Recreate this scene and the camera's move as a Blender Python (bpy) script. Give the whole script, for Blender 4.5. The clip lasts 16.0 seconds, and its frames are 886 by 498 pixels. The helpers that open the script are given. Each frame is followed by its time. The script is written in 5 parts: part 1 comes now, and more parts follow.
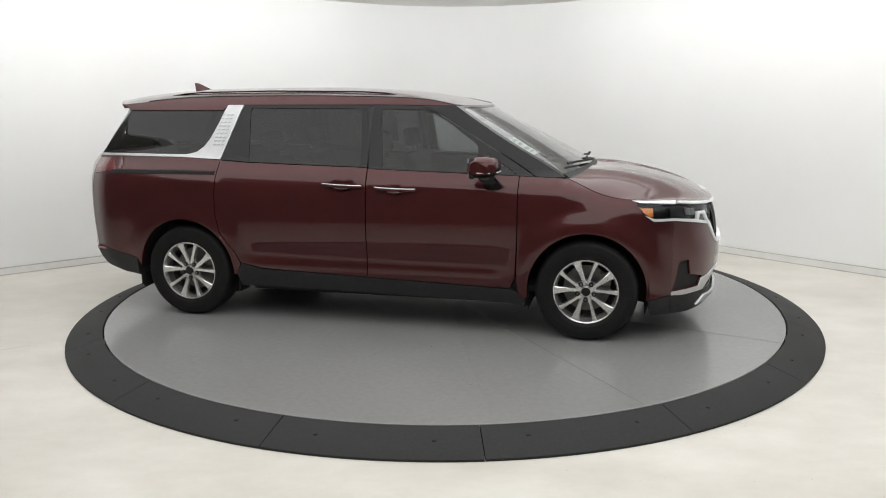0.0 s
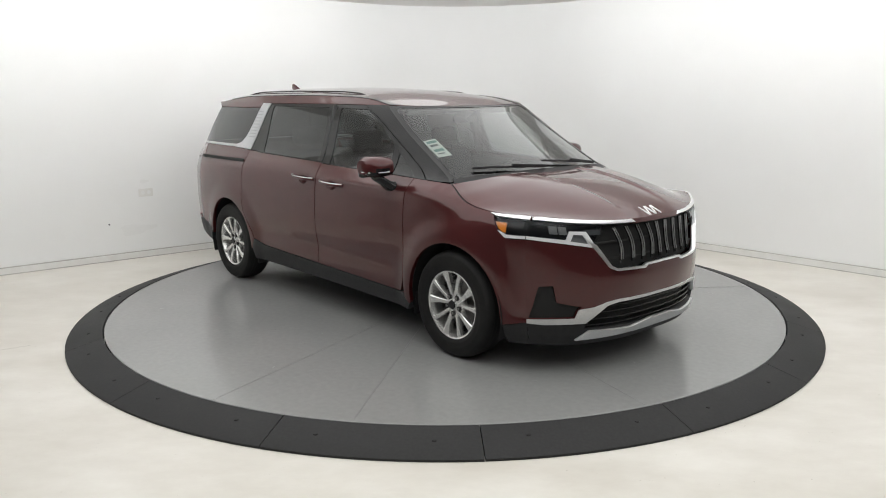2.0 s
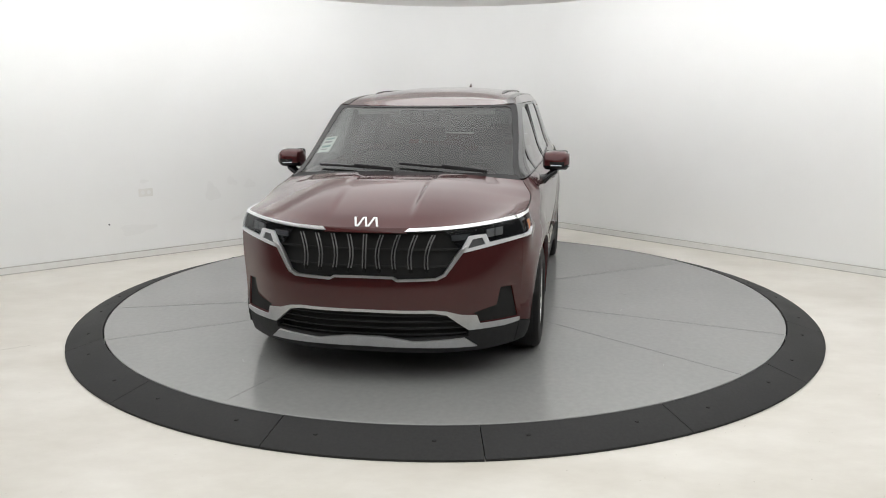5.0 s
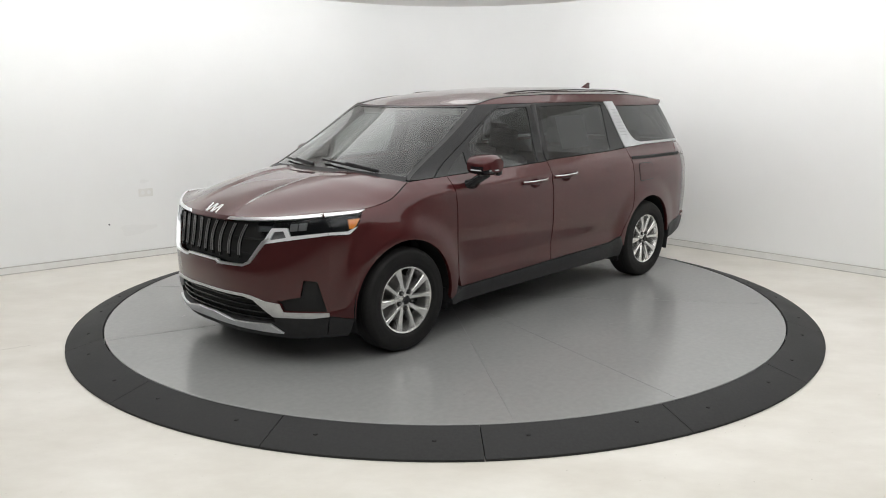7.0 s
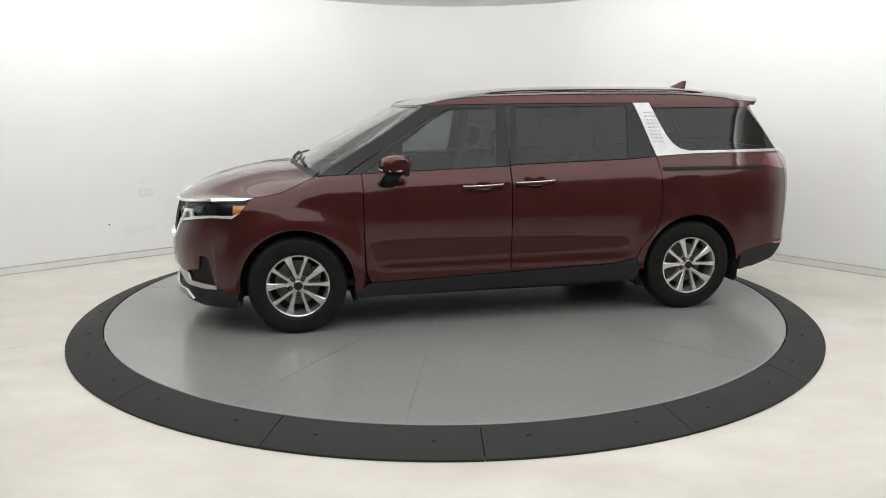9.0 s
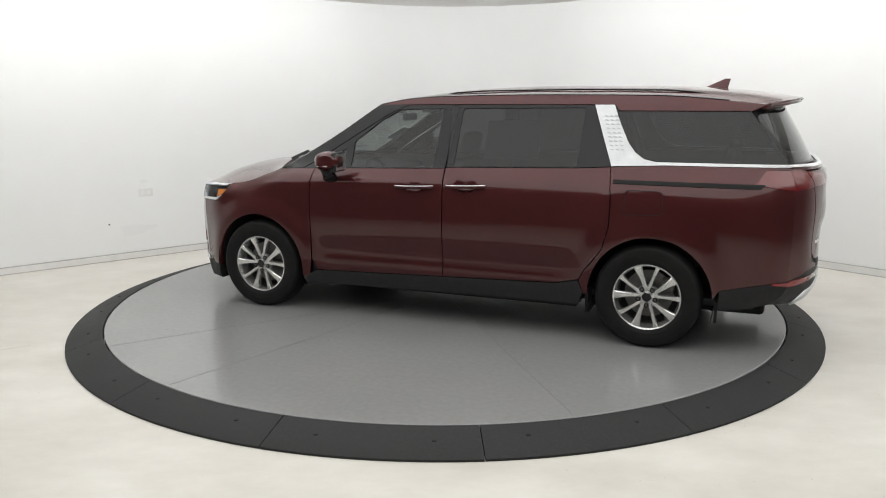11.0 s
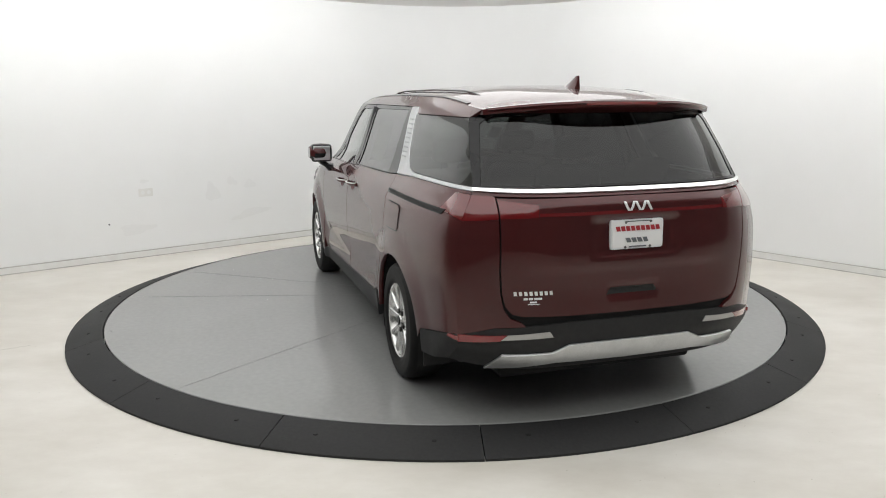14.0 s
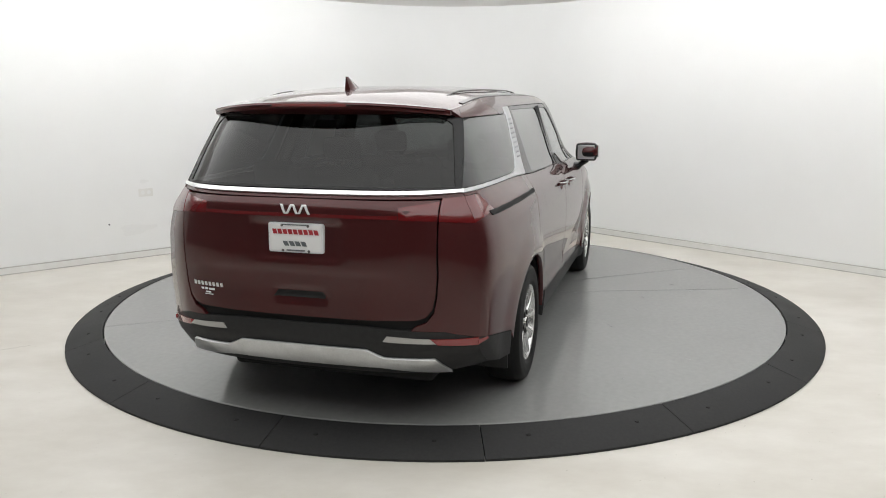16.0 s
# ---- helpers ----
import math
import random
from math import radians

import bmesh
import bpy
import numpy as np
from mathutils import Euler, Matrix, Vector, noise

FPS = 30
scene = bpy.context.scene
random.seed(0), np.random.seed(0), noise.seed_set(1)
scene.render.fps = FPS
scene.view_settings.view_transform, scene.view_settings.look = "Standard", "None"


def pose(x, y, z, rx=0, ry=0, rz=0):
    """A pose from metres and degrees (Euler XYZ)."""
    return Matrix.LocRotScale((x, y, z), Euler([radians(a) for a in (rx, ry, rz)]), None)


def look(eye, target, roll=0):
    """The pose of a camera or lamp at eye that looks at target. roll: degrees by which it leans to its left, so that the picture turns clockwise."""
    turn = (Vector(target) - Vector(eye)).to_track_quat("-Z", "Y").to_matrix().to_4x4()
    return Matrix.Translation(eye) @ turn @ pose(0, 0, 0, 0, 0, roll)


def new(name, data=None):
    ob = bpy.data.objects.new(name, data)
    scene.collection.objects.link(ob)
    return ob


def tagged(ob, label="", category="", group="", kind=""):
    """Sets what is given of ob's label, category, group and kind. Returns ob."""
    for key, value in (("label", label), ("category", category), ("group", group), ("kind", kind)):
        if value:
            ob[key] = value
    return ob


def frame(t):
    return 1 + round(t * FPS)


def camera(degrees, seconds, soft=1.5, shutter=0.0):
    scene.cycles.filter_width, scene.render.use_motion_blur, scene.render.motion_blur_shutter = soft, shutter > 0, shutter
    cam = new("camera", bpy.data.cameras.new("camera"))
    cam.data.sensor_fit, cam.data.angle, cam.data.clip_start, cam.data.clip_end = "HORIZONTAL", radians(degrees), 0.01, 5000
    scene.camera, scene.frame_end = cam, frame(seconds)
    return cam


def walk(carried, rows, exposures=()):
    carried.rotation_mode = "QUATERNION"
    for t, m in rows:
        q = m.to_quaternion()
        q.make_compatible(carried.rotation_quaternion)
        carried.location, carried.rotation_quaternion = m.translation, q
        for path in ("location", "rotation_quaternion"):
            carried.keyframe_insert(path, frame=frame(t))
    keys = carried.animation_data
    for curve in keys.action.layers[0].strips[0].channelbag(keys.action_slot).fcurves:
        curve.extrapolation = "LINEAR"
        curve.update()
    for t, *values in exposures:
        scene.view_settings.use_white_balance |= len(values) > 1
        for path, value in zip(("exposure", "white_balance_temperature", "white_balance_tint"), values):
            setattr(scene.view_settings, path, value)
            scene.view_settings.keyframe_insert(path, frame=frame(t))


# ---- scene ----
from mathutils import geometry

# ---- camera: it stands still ----
EYE = (0.0, -6.633, 1.733)
PITCH, YAW, ROLL = 11.376, -0.106, -0.287
cam = camera(59.10, 16.0, soft=1.0)
_a, _b = radians(PITCH), radians(YAW)
AIM = (EYE[0] + math.sin(_b) * math.cos(_a), EYE[1] + math.cos(_b) * math.cos(_a), EYE[2] - math.sin(_a))
walk(cam, [(0.0, look(EYE, AIM, ROLL)), (16.0, look(EYE, AIM, ROLL))])

# ---- world and lamps ----
CEIL = 2.86
FLOOR = -0.084
world = bpy.data.worlds.new("world")
scene.world = world
world.use_nodes = True
world.node_tree.nodes["Background"].inputs[0].default_value = (0.9, 0.95, 1.0, 1)
world.node_tree.nodes["Background"].inputs[1].default_value = 0.05
scene.view_settings.exposure = 0.0
# strengths of the added, unseen fill panel and wall-wash strip
FILL_POWER = 1.28
WASH_POWER = 42.0


# ---- materials ----
def principled(name, color, rough=0.5, metal=0.0, coat=0.0, spec=0.5, coat_rough=0.03):
    m = bpy.data.materials.new(name)
    m.use_nodes = True
    b = m.node_tree.nodes["Principled BSDF"]
    b.inputs["Base Color"].default_value = (*color, 1)
    b.inputs["Roughness"].default_value = rough
    b.inputs["Metallic"].default_value = metal
    b.inputs["Coat Weight"].default_value = coat
    b.inputs["Coat Roughness"].default_value = coat_rough
    b.inputs["Specular IOR Level"].default_value = spec
    return m


def node(m, kind, **inputs):
    n = m.node_tree.nodes.new(kind)
    for k, v in inputs.items():
        n.inputs[k.replace("_", " ")].default_value = v
    return n


def grain(m, scale, low, high, detail=6.0, bump=0.0, rough=None, big=None):
    """Two scales of noise on the colour, an optional fine bump and a varied roughness."""
    t, b = m.node_tree, m.node_tree.nodes["Principled BSDF"]
    co = node(m, "ShaderNodeTexCoord")
    n1 = node(m, "ShaderNodeTexNoise", Scale=scale, Detail=detail)
    n2 = node(m, "ShaderNodeTexNoise", Scale=big or scale * 0.12, Detail=3.0)
    mix = node(m, "ShaderNodeMath")
    mix.operation = "ADD"
    half = node(m, "ShaderNodeMath")
    half.operation = "MULTIPLY"
    half.inputs[1].default_value = 0.5
    ramp = node(m, "ShaderNodeValToRGB")
    ramp.color_ramp.elements[0].position, ramp.color_ramp.elements[1].position = 0.32, 0.68
    ramp.color_ramp.elements[0].color, ramp.color_ramp.elements[1].color = (*low, 1), (*high, 1)
    for n in (n1, n2):
        t.links.new(co.outputs["Object"], n.inputs["Vector"])
    t.links.new(n1.outputs["Fac"], mix.inputs[0])
    t.links.new(n2.outputs["Fac"], mix.inputs[1])
    t.links.new(mix.outputs[0], half.inputs[0])
    t.links.new(half.outputs[0], ramp.inputs[0])
    t.links.new(ramp.outputs[0], b.inputs["Base Color"])
    if bump:
        bp = node(m, "ShaderNodeBump", Strength=bump, Distance=0.002)
        t.links.new(n1.outputs["Fac"], bp.inputs["Height"])
        t.links.new(bp.outputs[0], b.inputs["Normal"])
    if rough:
        rr = node(m, "ShaderNodeMapRange")
        rr.inputs[3].default_value, rr.inputs[4].default_value = rough
        t.links.new(n2.outputs["Fac"], rr.inputs[0])
        t.links.new(rr.outputs[0], b.inputs["Roughness"])
    return m


def glass(name, tint, gloss=1.0):
    m = bpy.data.materials.new(name)
    m.use_nodes = True
    t = m.node_tree
    t.nodes.clear()
    out = node(m, "ShaderNodeOutputMaterial")
    tr = node(m, "ShaderNodeBsdfTransparent", Color=(*tint, 1))
    gl = node(m, "ShaderNodeBsdfGlossy", Color=(gloss, gloss, gloss, 1), Roughness=0.01)
    lw = node(m, "ShaderNodeLayerWeight", Blend=0.5)
    pw = node(m, "ShaderNodeMath")
    pw.operation = "POWER"
    pw.inputs[1].default_value = 4.0
    mr = node(m, "ShaderNodeMapRange")
    mr.inputs[3].default_value, mr.inputs[4].default_value = 0.04, 1.0
    mix = node(m, "ShaderNodeMixShader")
    t.links.new(lw.outputs["Facing"], pw.inputs[0])
    t.links.new(pw.outputs[0], mr.inputs[0])
    t.links.new(mr.outputs[0], mix.inputs[0])
    t.links.new(tr.outputs[0], mix.inputs[1])
    t.links.new(gl.outputs[0], mix.inputs[2])
    t.links.new(mix.outputs[0], out.inputs[0])
    return m


def glow(name, color, power):
    m = principled(name, color)
    b = m.node_tree.nodes["Principled BSDF"]
    b.inputs["Emission Color"].default_value = (*color, 1)
    b.inputs["Emission Strength"].default_value = power
    return m


M_PAINT = principled("burgundy_paint", (0.06, 0.009, 0.011), 0.42, 0.45, 1.0, 0.12)
M_PAINT.node_tree.nodes["Principled BSDF"].inputs["Coat IOR"].default_value = 1.47
grain(M_PAINT, 900, (0.055, 0.0095, 0.0105), (0.072, 0.0125, 0.0130), 2.0, big=3.0)
M_GLOSSBLACK = principled("gloss_black", (0.010, 0.010, 0.011), 0.16, 0, 0.0, 0.35)
M_PLASTIC = grain(principled("black_plastic", (0.02, 0.02, 0.021), 0.55, 0, 0, 0.3), 260, (0.015, 0.015, 0.016), (0.025, 0.025, 0.026), bump=0.25)
M_DARK = principled("underbody_black", (0.008, 0.008, 0.008), 0.8)
M_CHROME = principled("chrome", (0.93, 0.94, 0.95), 0.28, 1.0)
M_SILVER = grain(principled("satin_silver", (0.55, 0.56, 0.57), 0.32, 0.85), 120, (0.50, 0.51, 0.52), (0.62, 0.63, 0.64), bump=0.05)
M_ALLOY = grain(principled("satin_alloy", (0.74, 0.74, 0.73), 0.27, 0.88), 70, (0.69, 0.69, 0.68), (0.78, 0.78, 0.77))
M_ALLOYDARK = principled("dark_alloy", (0.10, 0.10, 0.105), 0.4, 0.8)
M_IRON = grain(principled("brake_iron", (0.2, 0.19, 0.18), 0.45, 0.9), 60, (0.13, 0.125, 0.12), (0.22, 0.215, 0.21))
M_TYRE = grain(principled("tyre_rubber", (0.016, 0.016, 0.017), 0.62, 0, 0, 0.22), 90, (0.007, 0.007, 0.0075), (0.014, 0.0135, 0.013), bump=0.2)
M_TINT = glass("privacy_glass", (0.07, 0.075, 0.076))
M_CLEAR = glass("clear_glass", (0.56, 0.61, 0.585), 1.0)
M_DOORGLASS = glass("door_glass", (0.34, 0.36, 0.36))
M_LENS = glass("lamp_lens", (0.9, 0.92, 0.94), 0.35)
M_RED = principled("red_lens", (0.13, 0.007, 0.009), 0.12, 0, 1.0)
M_REDBRIGHT = principled("red_reflector", (0.22, 0.010, 0.013), 0.15, 0, 1.0)
M_AMBER = principled("amber_lens", (0.75, 0.23, 0.03), 0.2, 0, 1.0)
M_LAMPSILVER = principled("lamp_silver", (0.85, 0.86, 0.88), 0.3, 0.3, 0.5)
M_REVERSE = principled("reversing_lens", (0.42, 0.41, 0.40), 0.18, 0.3, 0.6)
M_EMBOSS = principled("shaded_silver", (0.40, 0.41, 0.42), 0.3, 0.85)
M_SATIN = principled("satin_grey", (0.19, 0.19, 0.19), 0.35, 0.5)
M_LAMPGREY = principled("lamp_grey", (0.11, 0.115, 0.12), 0.15, 0.5, 1.0)
M_SEAT = grain(principled("grey_upholstery", (0.07, 0.07, 0.072), 0.85), 160, (0.045, 0.045, 0.048), (0.085, 0.085, 0.088), bump=0.3)
M_TRIM = grain(principled("dark_cabin_plastic", (0.03, 0.03, 0.032), 0.65), 200, (0.022, 0.022, 0.024), (0.04, 0.04, 0.042), bump=0.2)
M_HEADLINER = grain(principled("grey_headliner", (0.42, 0.42, 0.41), 0.9), 150, (0.38, 0.38, 0.37), (0.46, 0.46, 0.45))
M_PLATE = principled("white_plate", (0.8, 0.8, 0.8), 0.35)
M_INKRED = principled("red_ink", (0.35, 0.02, 0.03), 0.5)
M_INK = principled("grey_ink", (0.12, 0.13, 0.14), 0.6)
M_PAPER = principled("white_paper", (0.78, 0.8, 0.78), 0.7)
M_INKGREEN = principled("green_ink", (0.12, 0.28, 0.26), 0.6)
M_WHITEMARK = principled("white_marking", (0.85, 0.85, 0.86), 0.3, 0.3)
M_DISC = grain(principled("grey_steel_paint", (0.30, 0.30, 0.295), 0.25, 0.0, 0.15), 26, (0.25, 0.252, 0.25), (0.29, 0.291, 0.287), bump=0.03, rough=(0.13, 0.25), big=0.9)
M_RUBBER = grain(principled("rubber_ramp", (0.03, 0.03, 0.031), 0.7, 0, 0, 0.35), 55, (0.018, 0.018, 0.019), (0.029, 0.029, 0.029), bump=0.35, rough=(0.55, 0.8), big=2.2)


def cream_floor():
    """Worn cream paint: broad blotches, long trowel streaks, fine dark specks."""
    m = principled("cream_floor", (0.68, 0.66, 0.60), 0.42)
    t, b = m.node_tree, m.node_tree.nodes["Principled BSDF"]
    co = node(m, "ShaderNodeTexCoord")
    mp = node(m, "ShaderNodeMapping")
    mp.inputs["Scale"].default_value = (0.9, 1.7, 1.0)
    mp.inputs["Rotation"].default_value = (0, 0, 0.35)
    t.links.new(co.outputs["Object"], mp.inputs["Vector"])
    big = node(m, "ShaderNodeTexNoise", Scale=0.9, Detail=5.0)
    streak = node(m, "ShaderNodeTexNoise", Scale=2.0, Detail=8.0, Roughness=0.65)
    speck = node(m, "ShaderNodeTexNoise", Scale=42.0, Detail=3.0)
    t.links.new(co.outputs["Object"], big.inputs["Vector"])
    t.links.new(mp.outputs[0], streak.inputs["Vector"])
    t.links.new(co.outputs["Object"], speck.inputs["Vector"])
    ramp = node(m, "ShaderNodeValToRGB")
    e = ramp.color_ramp.elements
    e[0].position, e[1].position = 0.34, 0.64
    e[0].color, e[1].color = (0.62, 0.588, 0.525, 1), (0.785, 0.762, 0.71, 1)
    add = node(m, "ShaderNodeMath")
    add.operation = "ADD"
    half = node(m, "ShaderNodeMath")
    half.operation = "MULTIPLY"
    half.inputs[1].default_value = 0.5
    t.links.new(big.outputs["Fac"], add.inputs[0])
    t.links.new(streak.outputs["Fac"], add.inputs[1])
    t.links.new(add.outputs[0], half.inputs[0])
    t.links.new(half.outputs[0], ramp.inputs[0])
    dots = node(m, "ShaderNodeValToRGB")
    d = dots.color_ramp.elements
    d[0].position, d[1].position = 0.20, 0.26
    d[0].color, d[1].color = (0.55, 0.52, 0.48, 1), (1, 1, 1, 1)
    t.links.new(speck.outputs["Fac"], dots.inputs[0])
    mul = node(m, "ShaderNodeMixRGB")
    mul.blend_type = "MULTIPLY"
    mul.inputs[0].default_value = 1.0
    t.links.new(ramp.outputs[0], mul.inputs[1])
    t.links.new(dots.outputs[0], mul.inputs[2])
    t.links.new(mul.outputs[0], b.inputs["Base Color"])
    rr = node(m, "ShaderNodeMapRange")
    rr.inputs[3].default_value, rr.inputs[4].default_value = 0.3, 0.62
    t.links.new(streak.outputs["Fac"], rr.inputs[0])
    t.links.new(rr.outputs[0], b.inputs["Roughness"])
    return m


M_FLOOR = cream_floor()
M_GREYLINE = grain(principled("grey_edge_line", (0.4, 0.39, 0.36), 0.8), 9, (0.40, 0.39, 0.365), (0.60, 0.59, 0.56))
M_WALL = grain(principled("white_wall", (0.82, 0.83, 0.82), 0.55), 1.6, (0.855, 0.865, 0.855), (0.885, 0.895, 0.89), bump=0.06, big=0.35)
M_GREY = grain(principled("unseen_grey_wall", (0.13, 0.13, 0.13), 0.7), 2, (0.11, 0.11, 0.11), (0.15, 0.15, 0.15))
M_BASE = grain(principled("white_baseboard", (0.8, 0.8, 0.78), 0.45), 9, (0.74, 0.74, 0.71), (0.83, 0.83, 0.81))
M_CEIL = grain(principled("pale_ceiling", (0.8, 0.78, 0.77), 0.7), 3, (0.85, 0.835, 0.83), (0.88, 0.865, 0.86))


# emitters of the added fill: overhead panel and wall-wash strip
M_FILL = glow("fill_diffuser", (0.985, 0.99, 0.985), FILL_POWER)
M_WASH = glow("wall_wash_fill", (0.985, 0.99, 0.985), WASH_POWER)
M_PATCH = grain(principled("touched_up_paint", (0.78, 0.785, 0.775), 0.6), 12, (0.825, 0.835, 0.825), (0.855, 0.862, 0.855))
M_JOINT = principled("floor_joint", (0.42, 0.40, 0.36), 0.8)
M_SEAM = principled("dark_seam", (0.17, 0.17, 0.168), 0.5)


# ---- building tools ----
def link_mesh(name, verts, faces, material, parent=None, label="", smooth=False, normals=None):
    me = bpy.data.meshes.new(name)
    me.from_pydata([tuple(v) for v in verts], [], faces)
    me.materials.append(material)
    if smooth:
        me.polygons.foreach_set("use_smooth", [True] * len(me.polygons))
    if normals is not None:
        me.normals_split_custom_set_from_vertices([tuple(n) for n in normals])
    ob = new(name, me)
    if parent:
        ob.parent = parent
    if label:
        tagged(ob, label)
    return ob


def part(name, bm, material, parent=None, label="", smooth=None):
    """One bmesh as one mesh object under a thing; smooth: the angle below which edges are rounded."""
    me = bpy.data.meshes.new(name)
    bmesh.ops.recalc_face_normals(bm, faces=bm.faces)
    if smooth:
        for f in bm.faces:
            f.smooth = True
        for e in bm.edges:
            if len(e.link_faces) == 2 and e.calc_face_angle(0) > radians(smooth):
                e.smooth = False
    bm.to_mesh(me)
    bm.free()
    me.materials.append(material)
    ob = new(name, me)
    if parent:
        ob.parent = parent
    if label:
        tagged(ob, label)
    return ob


def empty(name, m=None):
    ob = new(name)
    ob.empty_display_size = 0.1
    if m is not None:
        ob.matrix_basis = m
    return ob


def box(bm, lo, hi, bevel=0.0, m=None, seg=2):
    c = [(a + b) / 2 for a, b in zip(lo, hi)]
    s = [b - a for a, b in zip(lo, hi)]
    made = bmesh.ops.create_cube(bm, size=1.0, matrix=(m or Matrix()) @ Matrix.Translation(c) @ Matrix.Diagonal((*s, 1)))
    if bevel:
        edges = list({e for v in made["verts"] for e in v.link_edges})
        bmesh.ops.bevel(bm, geom=edges, offset=bevel, segments=seg, affect="EDGES", profile=0.5)
    return bm


def lathe(bm, profile, n=48, m=None, a0=0.0, a1=360.0):
    """Turns a (radius, along) profile round the local y axis."""
    m = m or Matrix()
    full = abs(a1 - a0) > 359.9
    cols = n if full else n + 1
    rows = []
    for r, y in profile:
        rows.append([bm.verts.new(m @ Vector((r * math.cos(radians(a0 + (a1 - a0) * k / n)), y, r * math.sin(radians(a0 + (a1 - a0) * k / n))))) for k in range(cols)])
    for a, b in zip(rows, rows[1:]):
        for k in range(n):
            j = (k + 1) % cols
            bm.faces.new((a[k], a[j], b[j], b[k]))
    return rows


def tube(bm, pts, r, n=10, closed=False, flat=1.0):
    """A rod along points; flat squeezes it in the local vertical."""
    pts = [Vector(p) for p in pts]
    rings = []
    for i, p in enumerate(pts):
        a = pts[i - 1] if (i or closed) else p
        b = pts[(i + 1) % len(pts)] if (i + 1 < len(pts) or closed) else p
        d = (b - a).normalized()
        up = Vector((0, 0, 1)) if abs(d.z) < 0.95 else Vector((1, 0, 0))
        s = d.cross(up).normalized()
        u = s.cross(d)
        rings.append([bm.verts.new(p + r * (math.cos(2 * math.pi * k / n) * s + flat * math.sin(2 * math.pi * k / n) * u)) for k in range(n)])
    last = len(rings) if closed else len(rings) - 1
    for i in range(last):
        a, b = rings[i], rings[(i + 1) % len(rings)]
        for k in range(n):
            j = (k + 1) % n
            bm.faces.new((a[k], a[j], b[j], b[k]))
    if not closed:
        bm.faces.new(rings[0][::-1])
        bm.faces.new(rings[-1])
    return bm


class Curve:
    """Smooth interpolation without overshoot through a few knots."""

    def __init__(self, *knots):
        k = sorted(knots)
        self.x = np.array([p[0] for p in k], float)
        self.y = np.array([p[1] for p in k], float)
        h = np.diff(self.x)
        d = np.diff(self.y) / h
        m = np.zeros(len(k))
        for i in range(1, len(k) - 1):
            if d[i - 1] * d[i] > 0:
                w1, w2 = 2 * h[i] + h[i - 1], h[i] + 2 * h[i - 1]
                m[i] = (w1 + w2) / (w1 / d[i - 1] + w2 / d[i])
        m[0], m[-1] = d[0], d[-1]
        self.m = m

    def __call__(self, v):
        x, y, m = self.x, self.y, self.m
        if v <= x[0]:
            return y[0] + m[0] * (v - x[0])
        if v >= x[-1]:
            return y[-1] + m[-1] * (v - x[-1])
        i = int(np.searchsorted(x, v)) - 1
        h = x[i + 1] - x[i]
        t = (v - x[i]) / h
        return ((1 + 2 * t) * (1 - t) ** 2 * y[i] + t * (1 - t) ** 2 * h * m[i] + t * t * (3 - 2 * t) * y[i + 1] + t * t * (t - 1) * h * m[i + 1])


def step(a, b, v):
    t = min(1.0, max(0.0, (v - a) / (b - a)))
    return t * t * (3 - 2 * t)


def inside(p, loop):
    x, y = p
    hit = False
    j = len(loop) - 1
    for i in range(len(loop)):
        (xi, yi), (xj, yj) = loop[i], loop[j]
        if (yi > y) != (yj > y) and x < (xj - xi) * (y - yi) / (yj - yi) + xi:
            hit = not hit
        j = i
    return hit


def densify(loop, gap):
    out = []
    for (x0, y0), (x1, y1) in zip(loop, loop[1:] + loop[:1]):
        n = max(1, int(math.ceil(math.hypot(x1 - x0, y1 - y0) / gap)))
        out += [(x0 + (x1 - x0) * k / n, y0 + (y1 - y0) * k / n) for k in range(n)]
    return out


def arc(cx, cz, r, a0, a1, n=24):
    return [(cx + r * math.cos(radians(a0 + (a1 - a0) * k / n)), cz + r * math.sin(radians(a0 + (a1 - a0) * k / n))) for k in range(n + 1)]


def smooth_loop(pts, closed=False, n=4):
    """Rounds a polyline by a Catmull-Rom curve."""
    out = []
    k = len(pts)
    rng = range(k) if closed else range(k - 1)
    for i in rng:
        p0, p1, p2, p3 = (pts[(i - 1) % k] if closed else pts[max(i - 1, 0)], pts[i], pts[(i + 1) % k], pts[(i + 2) % k] if closed else pts[min(i + 2, k - 1)])
        for j in range(n):
            t = j / n
            out.append(tuple(0.5 * (2 * p1[c] + (p2[c] - p0[c]) * t + (2 * p0[c] - 5 * p1[c] + 4 * p2[c] - p3[c]) * t * t + (3 * p1[c] - p0[c] - 3 * p2[c] + p3[c]) * t ** 3) for c in (0, 1)))
    if not closed:
        out.append(pts[-1])
    return out


def round_corners(loop, r, n=4):
    """Rounds the corners of a closed 2D loop."""
    out = []
    k = len(loop)
    for i in range(k):
        p, a, b = Vector(loop[i]), Vector(loop[i - 1]), Vector(loop[(i + 1) % k])
        da, db = a - p, b - p
        q = min(r, da.length * 0.45, db.length * 0.45)
        s, e = p + da.normalized() * q, p + db.normalized() * q
        for j in range(n + 1):
            t = j / n
            w = (1 - t) ** 2 * s + 2 * t * (1 - t) * p + t * t * e
            out.append((w.x, w.y))
    return out


